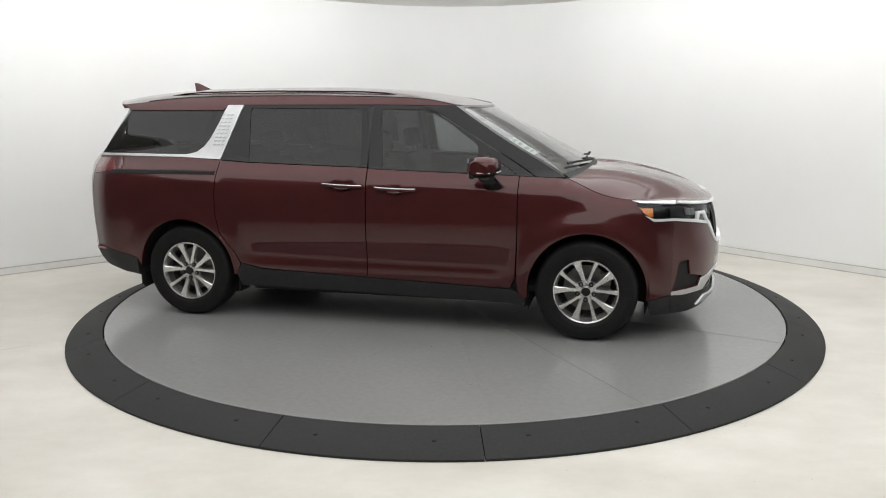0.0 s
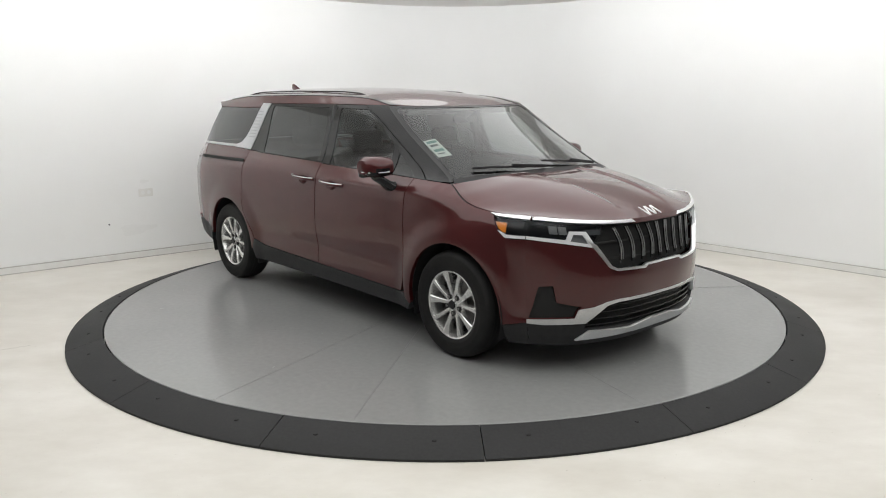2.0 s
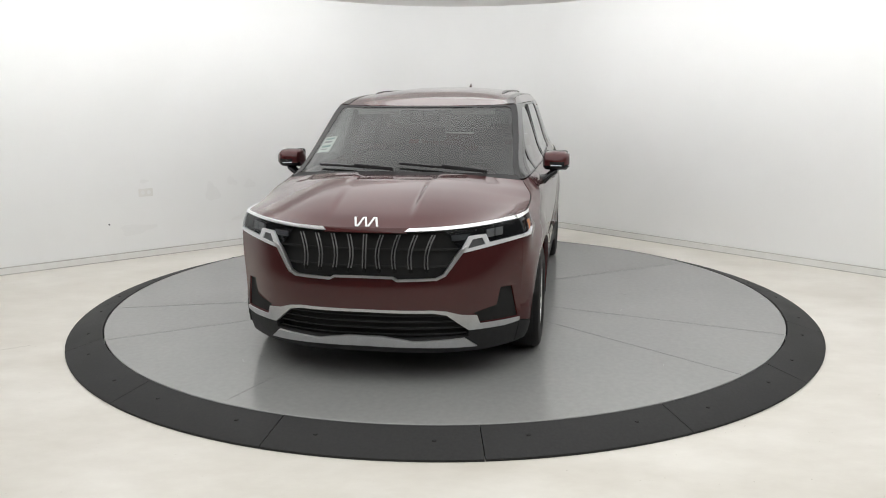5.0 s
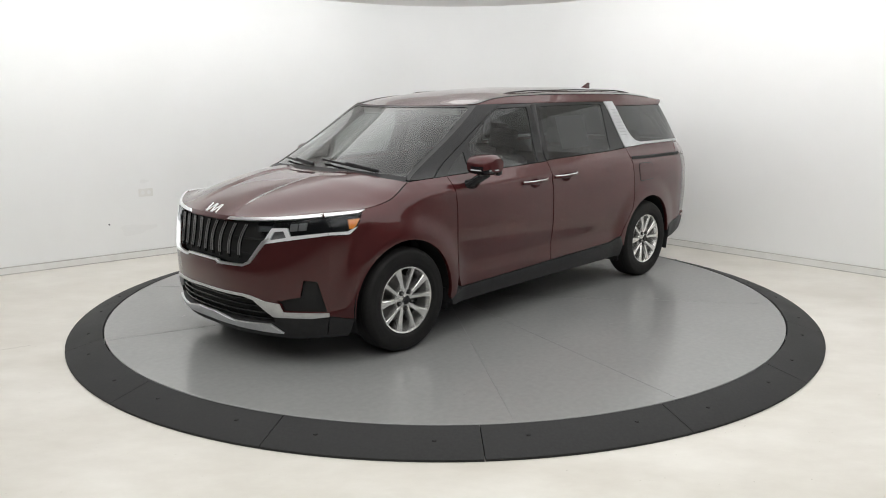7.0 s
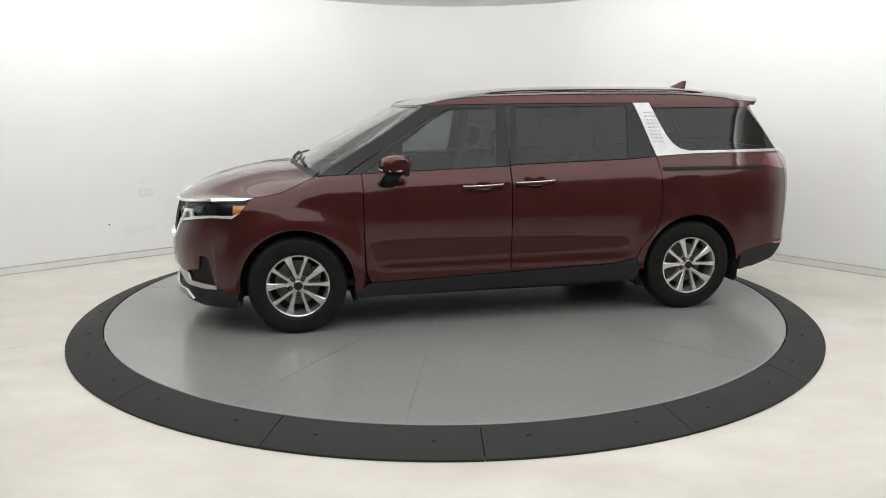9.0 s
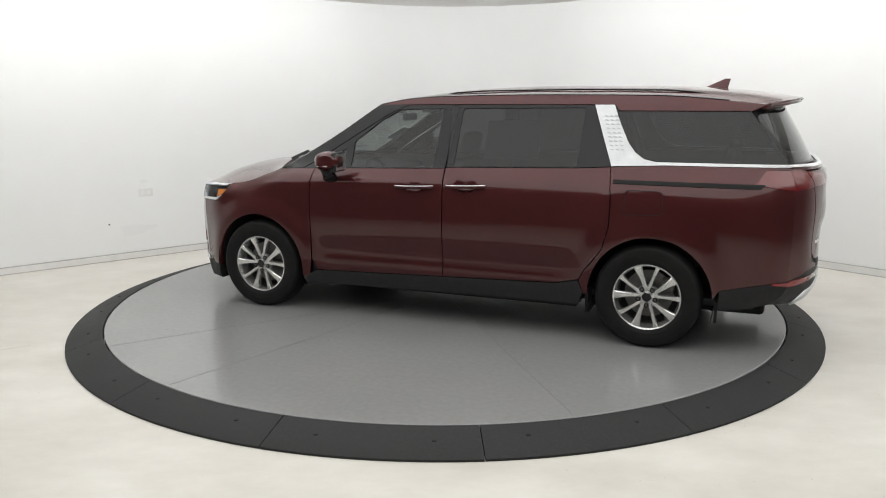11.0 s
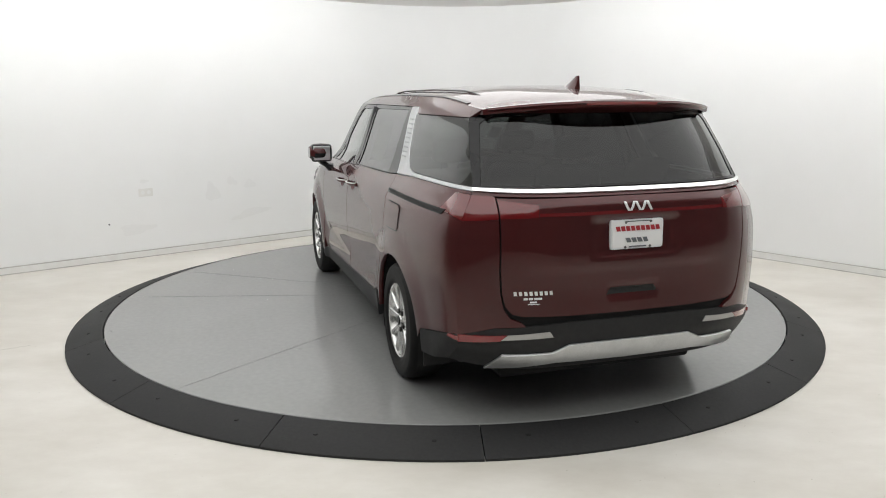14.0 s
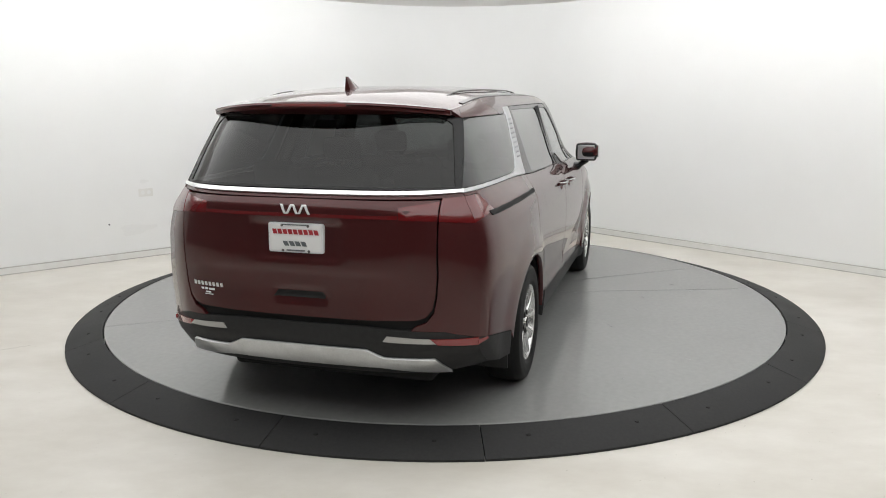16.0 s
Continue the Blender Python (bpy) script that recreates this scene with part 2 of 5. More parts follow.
def shrink(loop, d):
    """Moves a closed loop inwards by d."""
    area = sum(a[0] * b[1] - b[0] * a[1] for a, b in zip(loop, loop[1:] + loop[:1]))
    sgn = 1 if area > 0 else -1
    out = []
    k = len(loop)
    for i in range(k):
        p, a, b = Vector(loop[i]), Vector(loop[i - 1]), Vector(loop[(i + 1) % k])
        u, v = p - a, b - p
        if u.length < 1e-7 or v.length < 1e-7:
            continue
        n1, n2 = Vector((-u.y, u.x)).normalized(), Vector((-v.y, v.x)).normalized()
        n = n1 + n2
        if n.length < 0.3:
            n = n1
        n = n.normalized()
        out.append((p.x + sgn * d * n.x, p.y + sgn * d * n.y))
    return out


def sheet(name, loops, fn, material, parent, label="", gap=0.05, rim=0.02, out=(0, 0, 1), lift=0.0, inset=0.0):
    """A panel cut by 2D loops (the first is the outline, the rest are holes), laid on the surface fn, with turned-in edges."""
    v, f, n = sheet_data(loops, fn, gap, rim, out, lift, inset)
    return link_mesh(name, v, f, material, parent, label, True, n)


def sheet_data(loops, fn, gap=0.05, rim=0.02, out=(0, 0, 1), lift=0.0, inset=0.0):
    loops = [list(map(tuple, l)) for l in loops]
    if inset:
        loops = [shrink(l, inset if i == 0 else -inset) for i, l in enumerate(loops)]
    loops = [densify(l, gap) for l in loops]
    pts, edges = [], []
    for l in loops:
        k = len(pts)
        pts += l
        edges += [(k + i, k + (i + 1) % len(l)) for i in range(len(l))]
    rimpts = np.array(pts)
    lo, hi = rimpts.min(0), rimpts.max(0)
    y, row = lo[1] + gap * 0.5, 0
    while y < hi[1]:
        x = lo[0] + gap * (0.5 if row % 2 else 0.25)
        while x < hi[0]:
            if inside((x, y), loops[0]) and not any(inside((x, y), h) for h in loops[1:]):
                if np.min(np.hypot(rimpts[:, 0] - x, rimpts[:, 1] - y)) > gap * 0.45:
                    pts.append((x, y))
            x += gap
        y += gap * 0.87
        row += 1
    co, ed, tri, *_ = geometry.delaunay_2d_cdt([Vector(p) for p in pts], edges, [], 0, 1e-6)
    co = [(p.x, p.y) for p in co]
    keep = []
    for t in tri:
        c = (sum(co[i][0] for i in t) / 3, sum(co[i][1] for i in t) / 3)
        if inside(c, loops[0]) and not any(inside(c, h) for h in loops[1:]):
            keep.append(tuple(t))
    P, N = [], []
    o = Vector(out)
    for a, b in co:
        p = Vector(fn(a, b))
        h = 0.004
        n = (Vector(fn(a + h, b)) - Vector(fn(a - h, b))).cross(Vector(fn(a, b + h)) - Vector(fn(a, b - h)))
        n = n.normalized() if n.length > 1e-12 else o.normalized()
        if n.dot(o) < 0:
            n = -n
        P.append(p + n * lift)
        N.append(corner_normal(p, n))
    faces = []
    count = {}
    for t in keep:
        n = (P[t[1]] - P[t[0]]).cross(P[t[2]] - P[t[0]])
        t = t if n.dot(N[t[0]]) > 0 else t[::-1]
        faces.append(t)
        for a, b in zip(t, t[1:] + t[:1]):
            count[(a, b)] = 1
    if rim:
        dup = {}
        for a, b in list(count):
            if (b, a) not in count:
                side = (P[b] - P[a]).cross(N[a]).normalized()
                ids = []
                for i, dn in ((a, 0), (b, 0), (b, 1), (a, 1)):
                    P.append(P[i] - N[i] * rim * dn)
                    N.append((side + N[i] * 0.4).normalized() if not dn else side)
                    ids.append(len(P) - 1)
                faces.append(tuple(ids[::-1]))
    return P, faces, N


# ---- the room ----
CORNER, WALL_L, WALL_R = Vector((0.451, 5.07)), Vector((-0.787, -0.617)).normalized(), Vector((0.684, -0.730)).normalized()


def room():
    r = 2.0
    half = math.acos(max(-1, min(1, WALL_L.dot(WALL_R)))) / 2
    cut = r / math.tan(half)
    a, b = CORNER + WALL_L * cut, CORNER + WALL_R * cut
    centre = CORNER + (WALL_L + WALL_R).normalized() * (r / math.sin(half))
    left_end, right_end = CORNER + WALL_L * 10.5, CORNER + WALL_R * 11.0
    back = left_end + right_end - CORNER
    t0 = math.atan2(*(a - centre).yx)
    t1 = math.atan2(*(b - centre).yx)
    if t1 > t0:
        t1 -= 2 * math.pi
    bend = [centre + r * Vector((math.cos(t0 + (t1 - t0) * k / 20), math.sin(t0 + (t1 - t0) * k / 20))) for k in range(21)]
    sweep = [left_end] + [left_end.lerp(a, k / 10) for k in range(1, 10)] + bend + [b.lerp(right_end, k / 10) for k in range(1, 11)]

    def slab(name, line, z0, z1, thick, mat, label, inward=0.0):
        """A wall of some thickness that follows a line on the plan, its face on the line."""
        bm = bmesh.new()
        rows = []
        for i, p in enumerate(line):
            d = (line[min(i + 1, len(line) - 1)] - line[max(i - 1, 0)]).normalized()
            n = Vector((-d.y, d.x))
            rows.append([bm.verts.new((q.x, q.y, z)) for q, z in ((p - n * inward, z0), (p - n * inward, z1), (p + n * thick, z1), (p + n * thick, z0))])
        for u, v in zip(rows, rows[1:]):
            for k in range(4):
                bm.faces.new((u[k], u[(k + 1) % 4], v[(k + 1) % 4], v[k]))
        bm.faces.new(rows[0])
        bm.faces.new(rows[-1])
        ob = part(name, bm, mat, None, label, 40)
        return tagged(ob, label, name.split("_")[0], "", "structure")

    slab("wall_curved", sweep, FLOOR, CEIL, 0.2, M_WALL, "white painted studio wall sweeping round a curved corner")
    slab("baseboard", sweep, FLOOR, FLOOR + 0.068, 0.0, M_BASE, "low white baseboard along the studio wall", 0.045)
    slab("trim_joint", sweep, FLOOR + 0.068, FLOOR + 0.074, 0.0, M_GREYLINE, "thin grey line along the baseboard's top", 0.03)
    slab("trim_floor_joint", sweep, FLOOR, FLOOR + 0.009, 0.0, M_GREYLINE, "dusty grey joint where the baseboard meets the floor", 0.05)
    # added unseen walls close the room; their dark grey keeps the van's reflections dark
    slab("wall_south", [right_end, back], FLOOR, CEIL, 0.2, M_GREY, "unseen plain dark grey wall added behind the camera")
    slab("wall_west", [back, left_end], FLOOR, CEIL, 0.2, M_GREY, "unseen plain dark grey wall added beside the camera")
    outline = sweep + [back]
    for name, z0, z1, mat, label in (("floor", FLOOR - 0.15, FLOOR, M_FLOOR, "cream painted concrete floor with faint scuffs and stains"),
                                     ("ceiling", CEIL, CEIL + 0.15, M_CEIL, "pale flat studio ceiling")):
        bm = bmesh.new()
        lo = [bm.verts.new((p.x, p.y, z0)) for p in outline]
        hi = [bm.verts.new((p.x, p.y, z1)) for p in outline]
        bm.faces.new(lo[::-1])
        bm.faces.new(hi)
        for k in range(len(lo)):
            j = (k + 1) % len(lo)
            bm.faces.new((lo[k], lo[j], hi[j], hi[k]))
        tagged(part(name, bm, mat), label, name, "", "structure")


def prism(loops):
    """Rings of points joined by faces: each loop is a list of plan points and a height."""
    bm = bmesh.new()
    rings = [[bm.verts.new((p.x, p.y, z)) for p in l] for l, z in loops]
    for u, v in zip(rings, rings[1:]):
        for k in range(len(u)):
            bm.faces.new((u[k], u[(k + 1) % len(u)], v[(k + 1) % len(u)], v[k]))
    return bm


def ceiling_light():
    """An added, unseen luminous panel in the ceiling for fill; a strip round its rim washes the walls."""
    led = empty("ceiling_light")
    tagged(led, "added unseen luminous ceiling panel with a bright rim strip", "ceiling light")
    start = CORNER + (WALL_L + WALL_R) * 1.5

    def rounded(d):
        o = start + (WALL_L + WALL_R) * d
        a, b = o + WALL_L * 1.0, o + WALL_R * 1.0
        bend = [(1 - t) ** 2 * a + 2 * t * (1 - t) * o + t * t * b for t in (k / 12 for k in range(13))]
        return [o + WALL_L * (7.4 - 2 * d)] + bend + [o + WALL_R * (7.9 - 2 * d), o + WALL_L * (7.4 - 2 * d) + WALL_R * (7.9 - 2 * d)]

    bm = bmesh.new()
    bm.faces.new([bm.verts.new((p.x, p.y, CEIL - 0.006)) for p in rounded(0.045)])
    part("diffuser", bm, M_FILL, led, "added glowing white diffuser")
    out, lip, inn = rounded(-0.02), rounded(0.0), rounded(0.04)
    part("trough", prism([(lip, CEIL), (lip, CEIL - 0.0555), (out, CEIL - 0.0555), (out, CEIL - 0.062), (inn, CEIL - 0.062), (inn, CEIL)]), M_BASE, led, "added slim white trough round the panel")
    bm = bmesh.new()
    run = rounded(-0.012)[:-1]
    up = [bm.verts.new((p.x, p.y, CEIL - 0.002)) for p in run]
    low = [bm.verts.new((p.x, p.y, CEIL - 0.0553)) for p in run]
    for k in range(len(run) - 1):
        bm.faces.new((up[k], up[k + 1], low[k + 1], low[k]))
    part("wash_strip", bm, M_WASH, led, "added bright strip facing the white walls")


def wall_marks():
    """A socket plate, touched-up paint patches and a screw hole on the left-hand wall; a joint in the floor."""
    n = Vector((WALL_L.y, -WALL_L.x))
    if n.dot(Vector((0, 0)) - CORNER) < 0:
        n = -n

    def at(k, z, d):
        p = CORNER + WALL_L * k + n * d
        return (p.x, p.y, z)

    def slab(name, loop, d0, d1, mat, parent=None, label=""):
        bm = bmesh.new()
        lo = [bm.verts.new(at(k, z, d0)) for k, z in loop]
        hi = [bm.verts.new(at(k, z, d1)) for k, z in loop]
        bm.faces.new(hi)
        for i in range(len(lo)):
            bm.faces.new((lo[i], lo[(i + 1) % len(lo)], hi[(i + 1) % len(lo)], hi[i]))
        return part(name, bm, mat, parent, label)

    plate = slab("wall_socket", round_corners([(4.753, 0.597), (4.909, 0.597), (4.909, 0.686), (4.753, 0.686)], 0.01), 0, 0.006, M_BASE)
    tagged(plate, "white double wall socket on the studio wall", "wall socket")
    for k in (4.797, 4.865):
        slab("socket_face", arc(k, 0.642, 0.022, 0, 350, 14), 0.006, 0.0075, M_PATCH, plate)
    hole = slab("screw_hole", arc(5.25, 0.320, 0.010, 0, 330, 10), 0, 0.002, M_INK)
    tagged(hole, "small dark screw hole in the studio wall", "screw hole")
    rnd = random.Random(3)
    for k, z, a, b, tilt in ((4.059, 0.584, 0.085, 0.11, 0.2), (3.582, 0.649, 0.07, 0.05, 0.0), (3.570, 0.296, 0.24, 0.045, -0.16), (4.958, 0.236, 0.19, 0.055, -0.05), (3.815, 0.696, 0.06, 0.05, 0.3), (4.842, 0.768, 0.05, 0.02, 0)):
        loop = []
        for i in range(18):
            q = 2 * math.pi * i / 18
            w = 1 + 0.22 * math.sin(3 * q + k) + 0.12 * rnd.uniform(-1, 1)
            loop.append((k + a * w * math.cos(q), z + b * w * math.sin(q) + tilt * a * w * math.cos(q)))
        tagged(slab("paint_patch", loop, 0, 0.0012, M_PATCH), "greyish touched-up paint patch on the white wall", "paint patch", "paint patches")
    bm = bmesh.new()
    a, b, w = Vector((-4.672, -2.169)), Vector((-3.053, -1.136)), Vector((-0.0016, 0.0026))
    vs = [bm.verts.new((p.x, p.y, FLOOR + 0.0012)) for p in (a - w, b - w, b + w, a + w)]
    bm.faces.new(vs)
    tagged(part("floor_joint", bm, M_JOINT), "thin grey joint line in the cream floor", "floor joint", "", "structure")


# ---- turntable ----
DISC_R, RING_IN, RING_OUT = 2.747, 2.756, 3.014


def turntable():
    bm = bmesh.new()
    lathe(bm, [(0.0005, 0.0), (1.2, 0.0), (2.0, 0.0), (DISC_R - 0.006, 0.0), (DISC_R, -0.004), (DISC_R, -0.08), (0.0005, -0.08)], 160, pose(0, 0, 0, 90))
    disc = part("turntable_disc", bm, M_DISC, None, "", 30)
    tagged(disc, "glossy grey painted steel turntable disc carrying the minivan", "turntable")

    def strip(a, b, w, z=0.0012, name="seam"):
        a, b = Vector((*a, 0)), Vector((*b, 0))
        d = (b - a).normalized()
        n = Vector((-d.y, d.x, 0)) * w / 2
        bm = bmesh.new()
        lo = [bm.verts.new(q) for q in (a - n, b - n, b + n, a + n)]
        up = [bm.verts.new(q + Vector((0, 0, z))) for q in (a - n, b - n, b + n, a + n)]
        bm.faces.new(up)
        for k in range(4):
            bm.faces.new((lo[k], lo[(k + 1) % 4], up[(k + 1) % 4], up[k]))
        part(name, bm, M_SEAM, disc, "dark hairline plate joint")

    for deg in SEAMS:
        c, s = math.cos(radians(deg)), math.sin(radians(deg))
        strip((0.25 * c, 0.25 * s), ((DISC_R - 0.01) * c, (DISC_R - 0.01) * s), 0.0035)
    rnd = random.Random(5)
    for k in range(34):
        a, r = rnd.uniform(0, 2 * math.pi), DISC_R * math.sqrt(rnd.uniform(0.05, 0.97))
        q, l = rnd.uniform(0, math.pi), rnd.choice((0.012, 0.02, 0.035, 0.05))
        p = (r * math.cos(a), r * math.sin(a))
        strip(p, (p[0] + l * math.cos(q), p[1] + l * math.sin(q)), rnd.uniform(0.004, 0.009), 0.001, "scuff")
    ring = empty("ramp_ring")
    tagged(ring, "black rubber ramp ring of curved segments round the turntable", "ramp ring")
    n = 16
    for k in range(n):
        a0, a1 = -86.2 + 360 / n * k, -86.2 + 360 / n * (k + 1)
        bm = bmesh.new()
        e = 0.05
        rows = lathe(bm, [(RING_IN, -0.082), (RING_IN, -0.003), (RING_IN + 0.004, 0.0), (RING_OUT - 0.006, -0.066), (RING_OUT, -0.071), (RING_OUT, -0.0835)], 14, pose(0, 0, 0, 90), -(a1 - e), -(a0 + e))
        bm.faces.new([r[0] for r in rows])
        bm.faces.new([r[-1] for r in rows][::-1])
        seg = part("ramp_segment", bm, M_RUBBER, ring, "", 30)
        for q in (0.22, 0.78):
            a, rr = radians(a0 + (a1 - a0) * q), (RING_IN + RING_OUT) / 2 - 0.03 + 0.02 * (k % 2)
            bm = bmesh.new()
            zc = -0.003 - 0.066 * (rr - RING_IN) / (RING_OUT - RING_IN)
            lathe(bm, [(0.0004, 0.0035), (0.011, 0.003), (0.014, -0.002)], 12, pose(rr * math.cos(a), rr * math.sin(a), zc + 0.003, 90))
            part("bolt", bm, M_DARK, seg, "flush black bolt head", 40)
    return disc


SEAMS = (-71.0, -52.3, -17.5, 52.5, 73.8, 126.5)

# ---- the minivan: its surfaces, x forward, y to its left ----
PROFILE = Curve((0.10, 0.88), (0.22, 0.945), (0.36, 0.965), (0.55, 0.975), (0.75, 0.985), (0.93, 0.978), (1.08, 0.945), (1.20, 0.874), (1.40, 0.805), (1.585, 0.738), (1.67, 0.672))
AXLE_X, HUB_Z, ARCH_R = 1.532, 0.355, 0.41
WHEEL_X, WHEEL_Z = 1.546, 0.357


HOOD_EDGE = [(1.38, 1.095), (1.50, 1.045), (1.62, 0.998), (1.75, 0.974), (1.90, 0.966), (2.10, 0.966)]
SHOULDER = Curve(*HOOD_EDGE)


def side_y(x, z):
    y = PROFILE(z)
    if x > 1.1:
        y -= 0.068 * (x - 1.1) ** 2
    if x < -1.3:
        y -= 0.066 * (-1.3 - x) ** 2
    if x > 1.88 and z < 1.1:
        y -= 0.018 * ((x - 1.88) / 0.22) ** 2
    if x < -2.10:
        y -= 0.03 * ((-2.10 - x) / 0.32) ** 2
    if x > 0.1:
        y -= 0.10 * ((x - 0.1) / 1.2) ** 1.5 * step(1.0, 1.16, z)
    if x > 1.2 and z > 0.8:
        d = (z - SHOULDER(x) + 0.13) / 0.13
        if d > 0:
            y -= 0.04 * min(d, 1.2) ** 2 * step(1.22, 1.5, x)
    for ax in (AXLE_X, -AXLE_X):
        d = math.hypot(x - ax, z - HUB_Z + 0.018)
        y += (0.032 if ax > 0 else 0.018) * (1 - step(0.42, 0.60, d))
    y -= 0.012 * math.exp(-((z - 0.50) / 0.07) ** 2) * step(-1.15, -0.9, x) * (1 - step(0.85, 1.05, x))
    y += 0.008 * math.exp(-((z - 1.045) / 0.022) ** 2) * step(-2.1, -1.2, x) * (1 - step(1.3, 1.8, x))
    return y


def side(s):
    return lambda x, z: (x, s * side_y(x, z), z)


FRONT_C = Curve((0.13, 2.36), (0.20, 2.42), (0.35, 2.46), (0.57, 2.475), (0.77, 2.44), (0.92, 2.40), (1.0, 2.34))
REAR_C = Curve((0.25, -2.42), (0.35, -2.55), (0.5, -2.602), (0.70, -2.598), (0.95, -2.613), (1.13, -2.61), (1.19, -2.575), (1.24, -2.535))
REAR_E = Curve((0.25, -2.19), (0.345, -2.285), (0.40, -2.355), (0.46, -2.39), (0.9, -2.40), (1.10, -2.39), (1.19, -2.36), (1.24, -2.335))


def corner_normal(p, n):
    """Rounds the shading where the flank turns into the nose and the tail."""
    if p.z > 1.21 or abs(p.x) < 1.8 or abs(n.z) > 0.8:
        return n
    s = 1 if p.y > 0 else -1
    if p.x > 0:
        edge, way = 2.10, Vector((1.0, s * 1.0, 0.0))
        t = step(1.90, 2.10, p.x) if p.x <= 2.1005 else step(0.66, 1.0, abs(p.y) / side_y(2.10, p.z))
    else:
        edge, way = REAR_E(p.z), Vector((-1.0, s * 1.0, 0.0))
        t = step(0.16, 0.0, p.x - edge) if p.x >= edge - 0.0005 else step(0.78, 1.0, abs(p.y) / side_y(edge, p.z))
    if not 0 < t <= 1:
        return n
    way = way.normalized() + Vector((0, 0, n.z))
    return n.lerp(way.normalized(), 0.85 * t).normalized()


def front(y, z):
    ye, c = side_y(2.10, z), FRONT_C(z)
    k = min(1.0, abs(y) / ye)
    return (c - (c - 2.10) * k ** 2.7, y, z)


def rear(y, z):
    e = REAR_E(z)
    ye, c = side_y(e, z), REAR_C(z)
    return (c + (e - c) * min(1.0, abs(y) / ye) ** 4.2, y, z)


class Loft:
    """A surface between the car's edge line and its centre line, both given as (x, z)."""

    def __init__(self, edge, centre, power):
        n = len(edge) - 1
        self.ex, self.ez = Curve(*[(i / n, p[0]) for i, p in enumerate(edge)]), Curve(*[(i / n, p[1]) for i, p in enumerate(edge)])
        self.cx, self.cz = Curve(*[(i / n, p[0]) for i, p in enumerate(centre)]), Curve(*[(i / n, p[1]) for i, p in enumerate(centre)])
        self.power = power

    def __call__(self, s, v):
        ex, ez = self.ex(s), self.ez(s)
        k = 1 - min(1.0, abs(v)) ** self.power
        return (ex + (self.cx(s) - ex) * k, v * side_y(ex, ez), ez + (self.cz(s) - ez) * k)


hood_loft = Loft(HOOD_EDGE, [(1.53, 1.135), (1.70, 1.125), (1.90, 1.095), (2.12, 1.04), (2.30, 0.975), (2.40, 0.918)], 2.7)
SCREEN_EDGE = [(1.36, 1.105), (1.13, 1.235), (0.90, 1.37), (0.55, 1.60)]
screen_loft = Loft(SCREEN_EDGE, [(1.53, 1.135), (1.25, 1.285), (0.97, 1.43), (0.655, 1.588)], 2.3)
ROOF_EDGE = [(0.55, 1.60), (0.30, 1.642), (0.0, 1.658), (-0.7, 1.667), (-1.5, 1.66), (-2.03, 1.62), (-2.20, 1.605)]
roof_loft = Loft(ROOF_EDGE, [(0.655, 1.588), (0.35, 1.66), (0.0, 1.708), (-0.7, 1.737), (-1.5, 1.732), (-2.1, 1.695), (-2.43, 1.645)], 2.6)
back_loft = Loft([(-2.355, 1.20), (-2.235, 1.38), (-2.11, 1.55), (-2.09, 1.61)], [(-2.53, 1.205), (-2.44, 1.38), (-2.35, 1.54), (-2.31, 1.61)], 3.5)


def hood_surface(s, v):
    x, y, z = hood_loft(s, v)
    z += 0.013 * step(0.262, 0.292, abs(y) + 0.03 * s) * (1 - step(0.55, 0.92, s)) * (1 - step(0.42, 0.75, abs(y)))
    return (x, y, z)


def edge_line(pts, n=6):
    return smooth_loop(pts, False, n)


def add_sheets(name, pieces, material, parent, label=""):
    """Several cut sheets joined into one part."""
    V, F, N = [], [], []
    for p in pieces:
        v, f, n = p
        k = len(V)
        V += v
        N += n
        F += [tuple(i + k for i in t) for t in f]
    return link_mesh(name, V, F, material, parent, label, True, N)


